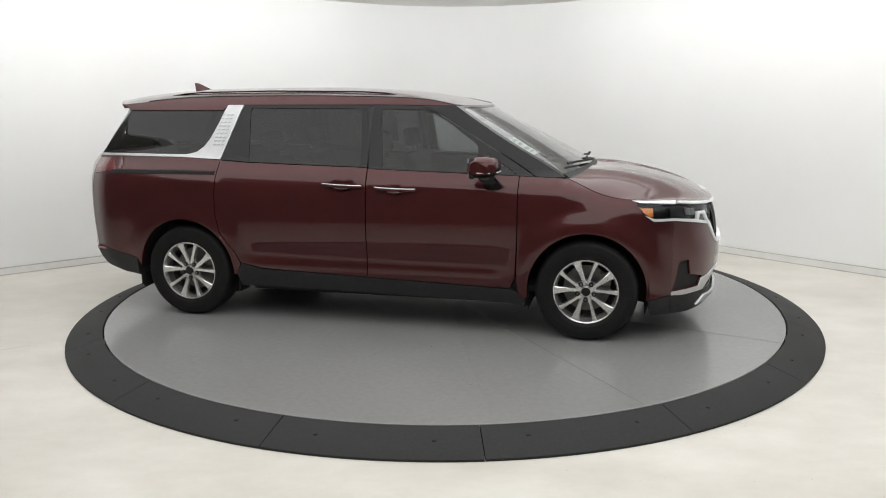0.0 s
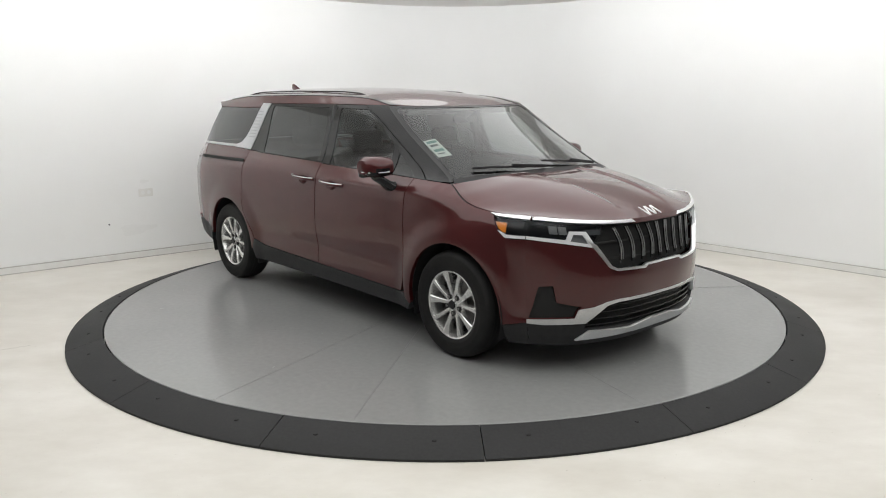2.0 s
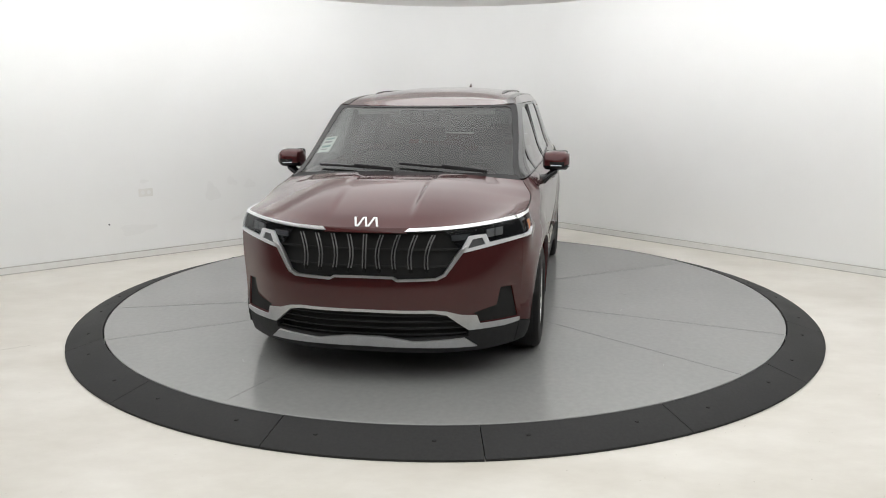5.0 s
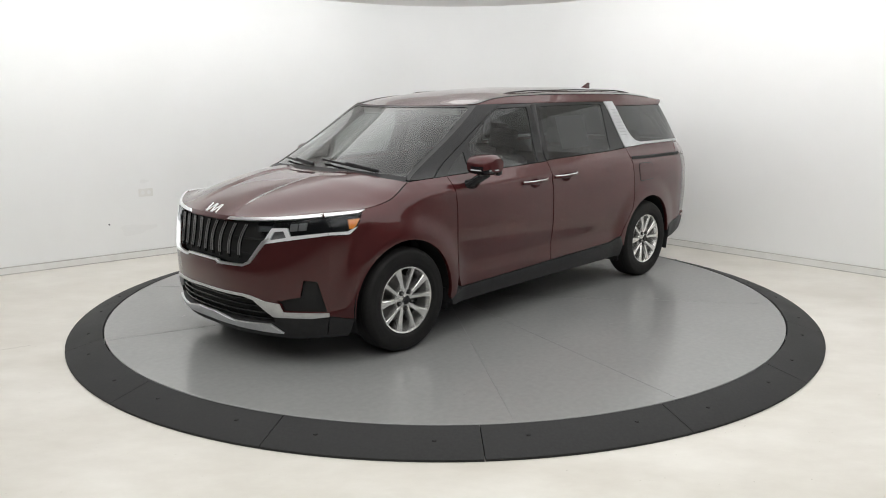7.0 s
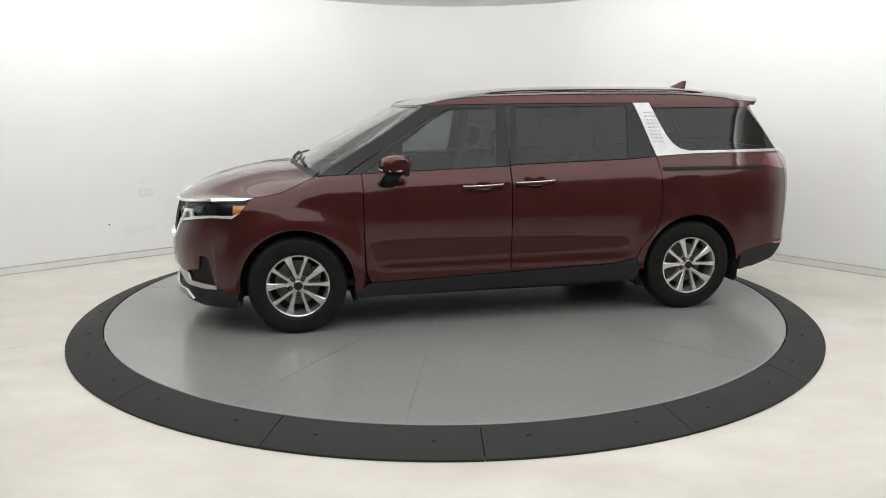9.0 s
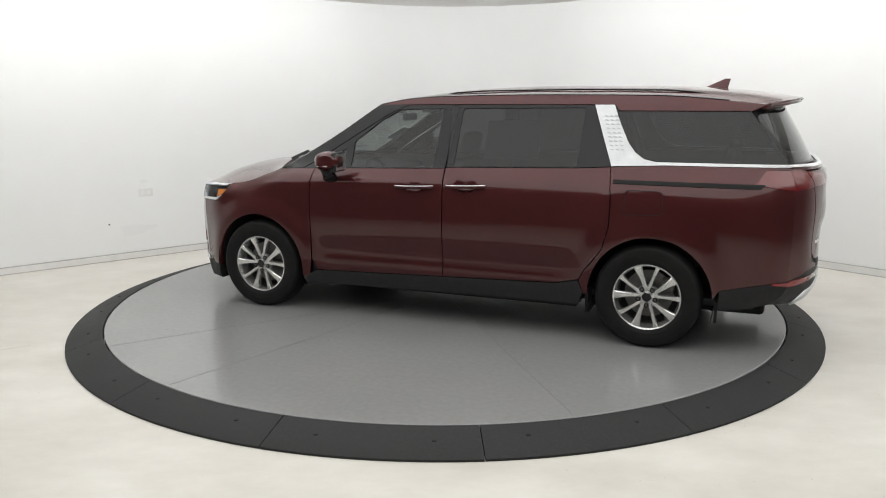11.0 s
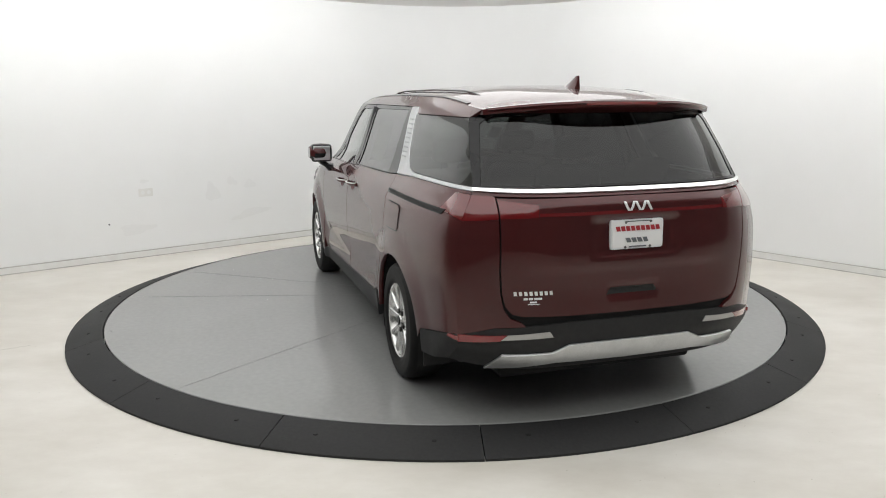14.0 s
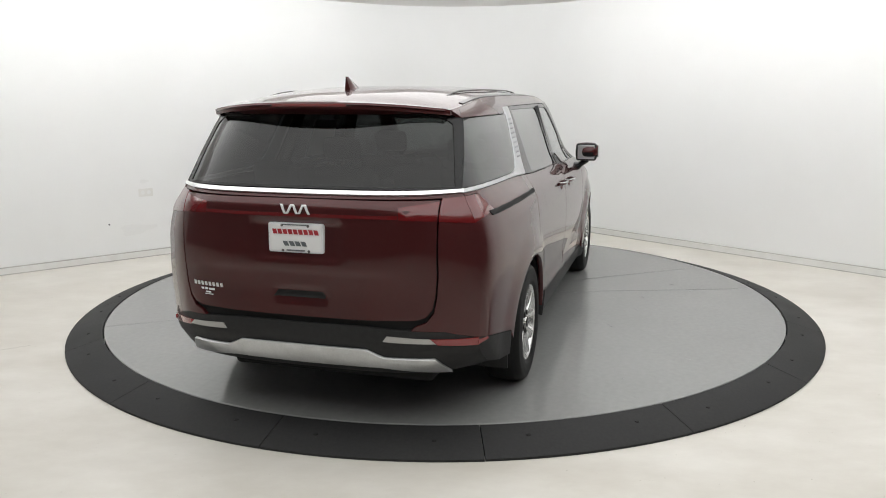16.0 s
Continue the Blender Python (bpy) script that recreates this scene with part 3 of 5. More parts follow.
def wheel(van, x, s, front_axle):
    """Alloy wheel with paired spokes; built facing outwards along s."""
    hub = empty("wheel", pose(x, s * (0.885 if front_axle else 0.872), WHEEL_Z, 0, 0, 0 if s > 0 else 180))
    hub.parent = van
    bm = bmesh.new()
    lathe(bm, [(0.222, -0.10), (0.245, -0.112), (0.29, -0.118), (0.335, -0.108), (0.353, -0.085), (0.3597, -0.05), (0.360, 0.0), (0.3597, 0.05), (0.353, 0.085), (0.339, 0.106),
               (0.325, 0.112), (0.318, 0.1105), (0.29, 0.118), (0.285, 0.116), (0.26, 0.117), (0.245, 0.112), (0.236, 0.104), (0.222, 0.10)], 64)
    tyre = part("tyre", bm, M_TYRE, hub, "black rubber tyre with plain sidewall", 50)
    bm = bmesh.new()
    for k in range(-2, 3):
        if k:
            lathe(bm, [(0.3602, k * 0.03 - 0.004), (0.3602, k * 0.03 + 0.004)], 64)
    part("tread_groove", bm, M_DARK, tyre, "dark tread groove")
    bm = bmesh.new()
    lathe(bm, [(0.205, -0.10), (0.205, 0.06), (0.214, 0.085), (0.2185, 0.099), (0.228, 0.1035), (0.2315, 0.100), (0.231, 0.094)], 64)
    rim = part("rim", bm, M_ALLOY, hub, "satin silver alloy rim", 40)
    bm = bmesh.new()
    lathe(bm, [(0.0005, -0.02), (0.165, -0.02), (0.165, -0.035), (0.0005, -0.035)], 40)
    part("brake_disc", bm, M_IRON, hub, "grey iron brake disc", 40)
    bm = bmesh.new()
    box(bm, (-0.17, -0.045, 0.03), (-0.09, 0.02, 0.12), 0.012)
    part("caliper", bm, M_IRON, hub, "grey brake caliper", 40)
    bm = bmesh.new()
    lathe(bm, [(0.203, -0.06), (0.0005, -0.06)], 40)
    part("wheel_back", bm, M_DARK, hub)
    bm = bmesh.new()
    lathe(bm, [(0.0005, 0.098), (0.026, 0.098), (0.031, 0.095), (0.034, 0.084), (0.050, 0.079), (0.074, 0.079), (0.082, 0.066), (0.082, 0.03)], 40)
    part("hub_plate", bm, M_ALLOY, hub, "", 35)
    bm = bmesh.new()
    lathe(bm, [(0.0004, 0.1012), (0.027, 0.1012), (0.031, 0.0965)], 24)
    part("centre_cap", bm, M_GLOSSBLACK, hub, "gloss black centre cap", 40)
    for k in range(5):
        a = 90 + 72 * k
        for off, fat in ((-16.0, 1.5), (16.0, 0.85)):
            bm = bmesh.new()
            m = Matrix.Rotation(-radians(a + off), 4, "Y")
            tip = 4.0 * (1 if off > 0 else -1)
            sec = []
            for r, w0, y0, y1, turn in ((0.050, 0.0135, 0.082, 0.040, -1.4), (0.10, 0.0125, 0.088, 0.045, -0.6), (0.15, 0.0140, 0.094, 0.052, 0.2), (0.195, 0.0175, 0.098, 0.060, 0.8), (0.219, 0.0215, 0.0985, 0.075, 1.0)):
                mm = m @ Matrix.Rotation(-radians(tip * turn * 0.5), 4, "Y")
                w = w0 * (1 + (fat - 1) * (r - 0.05) / 0.169)
                sec.append([bm.verts.new(mm @ Vector(c)) for c in ((r, y1, -w), (r, y0 - 0.006, -w), (r, y0, -w * 0.7), (r, y0, w * 0.7), (r, y0 - 0.006, w), (r, y1, w))])
            for u, v in zip(sec, sec[1:]):
                for j in range(6):
                    bm.faces.new((u[j], u[(j + 1) % 6], v[(j + 1) % 6], v[j]))
            bm.faces.new(sec[0][::-1])
            bm.faces.new(sec[-1])
            part("spoke", bm, M_ALLOY, rim, "", 35)
        b = radians(a + 36)
        bm = bmesh.new()
        lathe(bm, [(0.0004, 0.092), (0.006, 0.092), (0.0085, 0.088), (0.0085, 0.06)], 6, Matrix.Translation((0.060 * math.cos(b), 0.006, 0.060 * math.sin(b))))
        part("lug_nut", bm, M_IRON, rim, "dull steel lug nut")
        # dark disc proud of the hub plate, painting the lug hole's shade
        bm = bmesh.new()
        lathe(bm, [(0.0004, 0.0842), (0.0165, 0.0842), (0.0165, 0.07)], 16, Matrix.Translation((0.060 * math.cos(b), 0.006, 0.060 * math.sin(b))))
        part("lug_recess", bm, M_DARK, rim, "dark disc for the shade in a lug recess")
    return hub


def badge(parent, fn, y0, z0, w, h, material, label, flip=1, lift=0.004):
    """A maker's badge as plain slanted strokes."""
    strokes = []
    for k in range(5):
        a = 0.02 + 0.19 * k
        strokes.append([(a, 0), (a + 0.07, 0), (a + 0.20, 1), (a + 0.13, 1)] if k % 2 else [(a, 1), (a + 0.07, 1), (a + 0.20, 0), (a + 0.13, 0)])
    pieces = []
    for st in strokes:
        loop = [(y0 + flip * (a - 0.5) * w, z0 + (b - 0.5) * h) for a, b in st]
        pieces.append(sheet_data([loop], fn, 0.03, 0.006, (1 if fn is not rear else -1, 0, 0.2), lift))
    return add_sheets("badge", pieces, material, parent, label)


def minivan():
    van = empty("minivan")
    tagged(van, "dark burgundy minivan with chrome trim parked on a turntable", "minivan")
    FO, RO, UP = (1, 0, 0.1), (-1, 0, 0.1), (0, 0, 1)
    front_axle_arch = lambda a0, a1: arc(AXLE_X, HUB_Z - 0.018, ARCH_R, a0, a1)
    rear_axle_arch = lambda a0, a1: arc(-AXLE_X - 0.008, HUB_Z - 0.018, ARCH_R, a0, a1)
    belt = [(1.045, 1.112), (0.76, 1.122), (-0.03, 1.145), (-0.055, 1.147)]
    belt2 = [(-0.062, 1.149), (-0.10, 1.153), (-1.02, 1.174), (-1.247, 1.187)]
    body = empty("body")
    body.parent = van

    for s in (1, -1):
        fn, out = side(s), (0, s, 0)
        hood_side = [p for p in edge_line(HOOD_EDGE) if p[0] < 1.82]
        fender = [(1.05, 1.110), (1.16, 1.106), (1.28, 1.102)] + hood_side + [(1.84, 0.955), (1.90, 0.872), (1.965, 0.825), (2.03, 0.826), (2.10, 0.832), (2.10, 0.33), (1.95, 0.295)]
        fender += front_axle_arch(-6, 186) + [(1.11, 0.27), (1.062, 0.30), (1.046, 0.42), (1.052, 0.75)]
        sheet("front_fender", [fender], fn, M_PAINT, body, "", 0.05, 0.03, out)
        door = belt + [(-0.057, 0.366), (0.87, 0.338), (1.0, 0.338), (1.036, 0.42), (1.046, 0.75)]
        cup1, cup2 = ([(xm + 0.062 * math.cos(q * 0.314), zm - 0.016 + 0.030 * math.sin(q * 0.314)) for q in range(20)] for xm, zm in ((0.1625, 1.010), (-0.238, 1.026)))
        d1 = sheet("front_door", [door, cup1], fn, M_PAINT, van, "", 0.05, 0.03, out, 0, 0.0022)
        slide = belt2 + [(-1.267, 0.962), (-1.262, 0.80), (-1.226, 0.656), (-1.16, 0.565), (-1.10, 0.49), (-1.07, 0.43), (-0.91, 0.392), (-0.061, 0.366)]
        d2 = sheet("sliding_door", [slide, cup2], fn, M_PAINT, van, "", 0.05, 0.03, out, 0, 0.0022)
        quarter = [(-1.251, 1.187), (-1.272, 0.962), (-1.267, 0.80), (-1.231, 0.656), (-1.165, 0.563), (-1.104, 0.487), (-1.075, 0.425), (-1.105, 0.34)]
        quarter += rear_axle_arch(0, 176)
        quarter += [(-1.99, 0.425), (-2.15, 0.455)] + tail_edge(0.50, 1.065) + [(-2.17, 1.098), (-2.23, 1.188), (-2.21, 1.203), (-1.6, 1.203)]
        sheet("quarter_panel", [quarter], fn, M_PAINT, body, "", 0.05, 0.03, out)
        # grooves and trim on the flank
        sheet("slide_track", [[(-1.276, 1.086), (-2.195, 1.076), (-2.225, 1.102), (-1.276, 1.109)]], fn, M_DARK, body, "dark slot of the sliding door's track", 0.02, 0.008, out, 0.006)
        if s > 0:
            fuel = round_corners([(-1.362, 1.045), (-1.60, 1.040), (-1.607, 0.897), (-1.363, 0.892)], 0.03)
            sheet("fuel_door_gap", [shrink(fuel, -0.005)], fn, M_DARK, body, "", 0.03, 0.002, out, 0.003)
            sheet("fuel_door", [fuel], fn, M_PAINT, body, "burgundy fuel filler door", 0.03, 0.003, out, 0.0045)
        # sill
        sill = [(1.065, 0.30), (1.0, 0.332), (0.87, 0.332), (-0.055, 0.36), (-0.91, 0.386), (-1.065, 0.425), (-1.10, 0.345), (-1.07, 0.255), (-0.06, 0.250), (1.09, 0.228), (1.115, 0.270)]
        sheet("sill", [sill], fn, M_PLASTIC, van, "matt black plastic sill cladding", 0.05, 0.04, out, 0.007)
        sheet("chin_side", [[(1.953, 0.290), (2.10, 0.324), (2.10, 0.19), (1.975, 0.185)]], fn, M_PLASTIC, body, "black plastic lower bumper end", 0.05, 0.03, out, 0.001)
        sheet("rear_bumper_side", [[(-1.99, 0.42), (-2.15, 0.45)] + tail_edge(0.498, 0.345, 8) + [(-2.12, 0.30), (-1.985, 0.29)]], fn, M_PLASTIC, body, "black plastic rear bumper end", 0.05, 0.03, out, 0.001)
        # upper side
        pillar = edge_line(SCREEN_EDGE[::-1])
        roofline = [p for p in edge_line(ROOF_EDGE)]
        cant = roofline[::-1] + [(0.30, 1.600), (-0.06, 1.603), (-1.10, 1.603), (-1.24, 1.602), (-1.27, 1.562), (-2.11, 1.562)]
        sheet("roof_side", [cant], fn, M_PAINT, body, "", 0.05, 0.02, out, 0, 0.0015)
        post = pillar + [(1.28, 1.104), (1.16, 1.110), (0.62, 1.434), (0.45, 1.535), (0.30, 1.600)]
        sheet("windscreen_pillar", [post], fn, M_GLOSSBLACK, body, "black windscreen pillar", 0.05, 0.02, out, 0, 0.0015)
        sheet("roof_channel", [[(0.0, s * 0.90), (0.0, s * 0.985), (0.80, s * 0.985), (0.80, s * 0.955)]], roof_loft, M_GLOSSBLACK, body, "black roof channel", 0.04, 0.004, (0, 0, 1), 0.004)
        fwin = round_corners([(0.735, 1.130), (0.735, 1.318), (0.52, 1.478), (0.36, 1.566), (0.005, 1.574), (0.045, 1.148)], 0.02)
        tri = round_corners([(0.80, 1.128), (0.80, 1.268), (1.03, 1.120)], 0.015)
        swin = round_corners([(-0.145, 1.575), (-1.04, 1.582), (-1.015, 1.184), (-0.115, 1.160)], 0.025)
        frame_f = [(1.15, 1.110), (0.62, 1.430), (0.45, 1.530), (0.30, 1.597), (-0.072, 1.600), (-0.055, 1.150), (-0.03, 1.147), (0.76, 1.125)]
        frame_s = [(-0.082, 1.600), (-1.095, 1.600), (-1.246, 1.192), (-1.02, 1.178), (-0.10, 1.157), (-0.066, 1.154)]
        sheet("window_frame", [frame_f, fwin, tri], fn, M_GLOSSBLACK, d1, "gloss black window surround", 0.05, 0.02, out, -0.001)
        sheet("window_frame", [frame_s, swin], fn, M_GLOSSBLACK, d2, "gloss black window surround", 0.05, 0.02, out, -0.001)
        for nm, loop, par, mat in (("window", fwin, d1, M_DOORGLASS), ("quarter_light", tri, d1, M_TINT), ("window", swin, d2, M_TINT)):
            sheet(nm, [shrink(loop, -0.006)], fn, mat, par, "tinted side window", 0.06, 0, out, -0.006)
        if s > 0:
            sheet("paper_notice", [[(-0.34, 1.225), (-0.74, 1.232), (-0.74, 1.50), (-0.34, 1.49)]], fn, M_PAPER, d2, "white paper notice behind the glass", 0.08, 0, out, -0.012)
        silver = [(-1.102, 1.600), (-1.235, 1.600), (-1.29, 1.47), (-1.35, 1.35), (-1.40, 1.285), (-1.46, 1.243), (-1.54, 1.226), (-2.352, 1.224), (-2.365, 1.206), (-1.6, 1.206), (-1.25, 1.192)]
        tr = sheet("pillar_trim", [silver], fn, M_SILVER, van, "satin silver pillar trim running into a chrome strip", 0.03, 0.02, out, 0.004)
        # embossed dashes on the silver trim; a darker silver paints the relief's shading
        pieces = []
        for i in range(9):
            for j in range(3):
                z = 1.30 + 0.028 * i
                x = -1.135 - 0.105 * (1.6 - z) / 0.4 - 0.035 * j - 0.02
                if x < -1.23 - 0.32 * (1.6 - z):
                    continue
                pieces.append(sheet_data([[(x, z), (x - 0.022, z - 0.004), (x - 0.022, z + 0.003), (x, z + 0.007)]], fn, 0.03, 0.004, out, 0.0085))
        add_sheets("emboss", pieces, M_EMBOSS, tr, "fine embossed dashes in a shaded copy of the silver")
        qwin = [(-1.245, 1.557), (-2.105, 1.557), (-2.195, 1.43), (-2.345, 1.228), (-1.55, 1.230), (-1.46, 1.247), (-1.40, 1.289), (-1.345, 1.36)]
        sheet("rear_side_window", [qwin], fn, M_TINT, van, "dark privacy glass rear side window", 0.05, 0.01, out, 0.0)
        # handles
        for x0, x1, z0, par in ((0.012, 0.313, 1.010, d1), (-0.387, -0.089, 1.026, d2)):
            bm = bmesh.new()
            pts = []
            for k in range(9):
                x = x0 + (x1 - x0) * k / 8
                bow = math.sin(math.pi * k / 8) ** 0.5 * 0.035
                zz = z0 - 0.004 * k / 8 + (0.006 if par is d2 else 0.004) * (1 - k / 8)
                pts.append((x, s * (side_y(x, zz) + bow + 0.001), zz))
            tube(bm, pts, 0.014, 8, False, 0.9)
            hd = part("handle", bm, M_PAINT, par, "burgundy grip with a chrome strip", 60)
            bm = bmesh.new()
            tube(bm, [(p[0], p[1] + s * 0.009, p[2] + 0.010) for p in pts], 0.0048, 8, False, 0.8)
            part("chrome_strip", bm, M_CHROME, hd, "chrome strip", 60)
            xm = (x0 + x1) / 2
            cup = cup1 if par is d1 else cup2
            sheet("handle_cup", [shrink(cup, -0.004)], lambda a, b, s=s, xm=xm, z0=z0: (a, s * (side_y(a, b) - 0.003 - 0.035 * max(0, 1 - ((a - xm) / 0.066) ** 2 - ((b - z0 + 0.016) / 0.034) ** 2) ** 0.5), b), M_PAINT, par, "dished burgundy cup behind the grip", 0.012, 0, out)
        mirror(van, s)

        # wheel wells and inner skin
        for ax, r0, r1 in ((AXLE_X, -20, 200), (-AXLE_X - 0.008, -20, 200)):
            bm = bmesh.new()
            q = Matrix.Translation((ax, 0, HUB_Z - 0.018))
            lathe(bm, [(ARCH_R + 0.015, s * 0.955), (ARCH_R + 0.015, s * 0.60)], 30, q, -20, 200)
            lathe(bm, [(ARCH_R + 0.015, s * 0.60), (0.001, s * 0.60)], 30, q, -20, 200)
            part("wheel_well", bm, M_DARK, body, "", 40)
        for ax, z0 in ((AXLE_X - 0.425, 0.20), (-AXLE_X + 0.412, 0.19), (-AXLE_X - 0.44, 0.20)):
            bm = bmesh.new()
            box(bm, (ax - 0.010, 0.78 if s > 0 else -0.93, z0), (ax + 0.010, 0.93 if s > 0 else -0.78, 0.34), 0.005)
            part("mud_flap", bm, M_PLASTIC, van, "short black mud flap", 40)
        inner = lambda x, z, s=s: (x, s * (side_y(x, z) - 0.07), z)
        skin = [(1.30, 1.085), (1.30, 0.80)] + arc(AXLE_X, HUB_Z, ARCH_R + 0.05, 118, 178, 8) + [(1.09, 0.25), (-1.08, 0.25)] + arc(-AXLE_X, HUB_Z, ARCH_R + 0.05, 2, 178, 14) + [(-2.25, 0.5), (-2.25, 1.17), (-1.2, 1.16), (0, 1.12)]
        sheet("inner_panel", [skin], inner, M_TRIM, body, "dark cabin side lining", 0.12, 0.0, (0, -s, 0))
        skin = [(1.32, 0.82)] + arc(AXLE_X, HUB_Z, ARCH_R + 0.03, 110, 5, 10) + [(2.06, 0.3), (2.06, 0.92), (1.85, 0.93), (1.5, 1.0), (1.32, 1.06)]
        sheet("inner_wing", [skin], inner, M_DARK, body, "", 0.12, 0.0, (0, s, 0))

    # bonnet, windscreen, roof
    sheet("hood_gap", [[(0.0, -1), (0.0, 1), (1.0, 1), (1.0, -1)]], hood_surface, M_DARK, body, "dark gap round the hood", 0.05, 0.0, UP, -0.006)
    hd = sheet("hood", [[(0.0, -0.991), (0.0, 0.991), (0.995, 0.991), (0.995, -0.991)]], hood_surface, M_PAINT, van, "burgundy hood with two raised creases", 0.04, 0.02, UP)
    badge(hd, lambda y, z: hood_at(y, z), -0.005, 0.945, 0.168, 0.042, M_WHITEMARK, "bright metal maker's badge", 1, 0.004)
    gl = [(0.03, -0.955), (0.03, 0.955), (0.5, 0.95), (0.955, 0.935), (0.975, 0.9), (0.975, -0.9), (0.955, -0.935), (0.5, -0.95)]
    ws = sheet("windscreen_surround", [[(0.0, -1), (0, 1), (1, 1), (1, -1)], gl], screen_loft, M_GLOSSBLACK, van, "gloss black band round the windscreen", 0.06, 0.01, UP, -0.001)
    sheet("windscreen", [shrink(gl, -0.01)], screen_loft, M_CLEAR, ws, "clear windscreen", 0.06, 0, UP, -0.004)
    sheet("roof", [[(0.0, -1), (0.0, 1), (1, 1), (1, -1)]], roof_loft, M_PAINT, van, "burgundy roof", 0.04, 0.03, UP)
    inner_roof = lambda a, b: tuple(Vector(roof_loft(a, b)) - Vector((0, 0, 0.05)))
    sheet("headliner", [[(0.03, -0.97), (0.03, 0.97), (0.9, 0.97), (0.9, -0.97)]], inner_roof, M_HEADLINER, van, "grey fabric headliner", 0.08, 0, (0, 0, -1))
    for v in (-0.80, 0.80):
        bm = bmesh.new()
        pts = [tuple(Vector(roof_loft(t, v)) + Vector((0, 0, h))) for t, h in ((0.31, -0.004), (0.34, 0.006), (0.4, 0.010), (0.55, 0.010), (0.68, 0.009), (0.72, 0.005), (0.75, -0.004))]
        tube(bm, pts, 0.007, 8, False, 0.8)
        part("roof_rail", bm, M_GLOSSBLACK, van, "low black roof rail", 60)
    # roof aerial fin
    bm = bmesh.new()
    base = [(-1.72, 0.0), (-1.76, 0.028), (-1.86, 0.034), (-1.925, 0.02), (-1.925, -0.02), (-1.86, -0.034), (-1.76, -0.028)]
    rows = []
    for t, dx, k in ((0, 0, 1), (0.35, -0.03, 0.62), (0.7, -0.085, 0.33), (1.0, -0.135, 0.12)):
        rows.append([bm.verts.new((-1.93 + (x + 1.93) * (1 - 0.82 * t) + (-0.015 * t), y * k, 1.695 + 0.085 * t)) for x, y in base])
    for a, b in zip(rows, rows[1:]):
        for k in range(len(base)):
            j = (k + 1) % len(base)
            bm.faces.new((a[k], a[j], b[j], b[k]))
    bm.faces.new(rows[-1])
    part("aerial_fin", bm, M_PAINT, van, "burgundy shark-fin aerial", 50)

    front_end(van, FO)
    rear_end(van, RO)
    cabin(van)
    settle(van)
    for x, fa in ((WHEEL_X, True), (-WHEEL_X, False)):
        for s in (1, -1):
            wheel(van, x, s, fa)
    bm = bmesh.new()
    box(bm, (-2.30, -0.60, 0.20), (2.2, 0.60, 0.30), 0.03)
    box(bm, (-1.05, -0.86, 0.21), (1.05, 0.86, 0.30), 0.02)
    part("underbody", bm, M_DARK, van, "black underbody")
    bm = bmesh.new()
    box(bm, (1.25, -0.80, 0.30), (1.33, 0.80, 1.06), 0.01)
    part("bulkhead", bm, M_DARK, van)
    bm = bmesh.new()
    for ax in (AXLE_X, -AXLE_X):
        tube(bm, [(ax * WHEEL_X / AXLE_X, -0.80, WHEEL_Z), (ax * WHEEL_X / AXLE_X, 0.80, WHEEL_Z)], 0.045, 10)
    part("axle", bm, M_DARK, van)
    return van


def settle(van):
    """Brings the drawn shell to its full length and height; the greenhouse above the belt keeps its own."""
    up = lambda z: z + 0.006 + 0.027 * min(z, 1.2)
    for ob in van.children_recursive:
        if ob.type == "MESH" and ob.parent.name.split(".")[0] != "seat" and ob.parent.parent is not None and ob.parent.parent.name.split(".")[0] != "seat" or ob.type == "MESH" and ob.parent is van:
            co = np.empty(len(ob.data.vertices) * 3)
            ob.data.vertices.foreach_get("co", co)
            co = co.reshape(-1, 3)
            co[:, 0] *= 1.01
            co[:, 1] *= 1.012
            co[:, 2] += 0.006 + 0.027 * np.minimum(co[:, 2], 1.2)
            ob.data.vertices.foreach_set("co", co.ravel())
            ob.data.update()
        elif ob.type == "EMPTY" and ob.name.split(".")[0] == "seat":
            ob.location = (ob.location.x * 1.01, ob.location.y, up(ob.location.z))


def hood_at(y, z):
    """The hood's nose as a surface over width and height."""
    v = y / 0.87
    lo, hi = 0.5, 1.0
    for _ in range(24):
        m = (lo + hi) / 2
        if hood_loft(m, v)[2] > z:
            lo = m
        else:
            hi = m
    return (hood_loft(lo, v)[0], y, z)


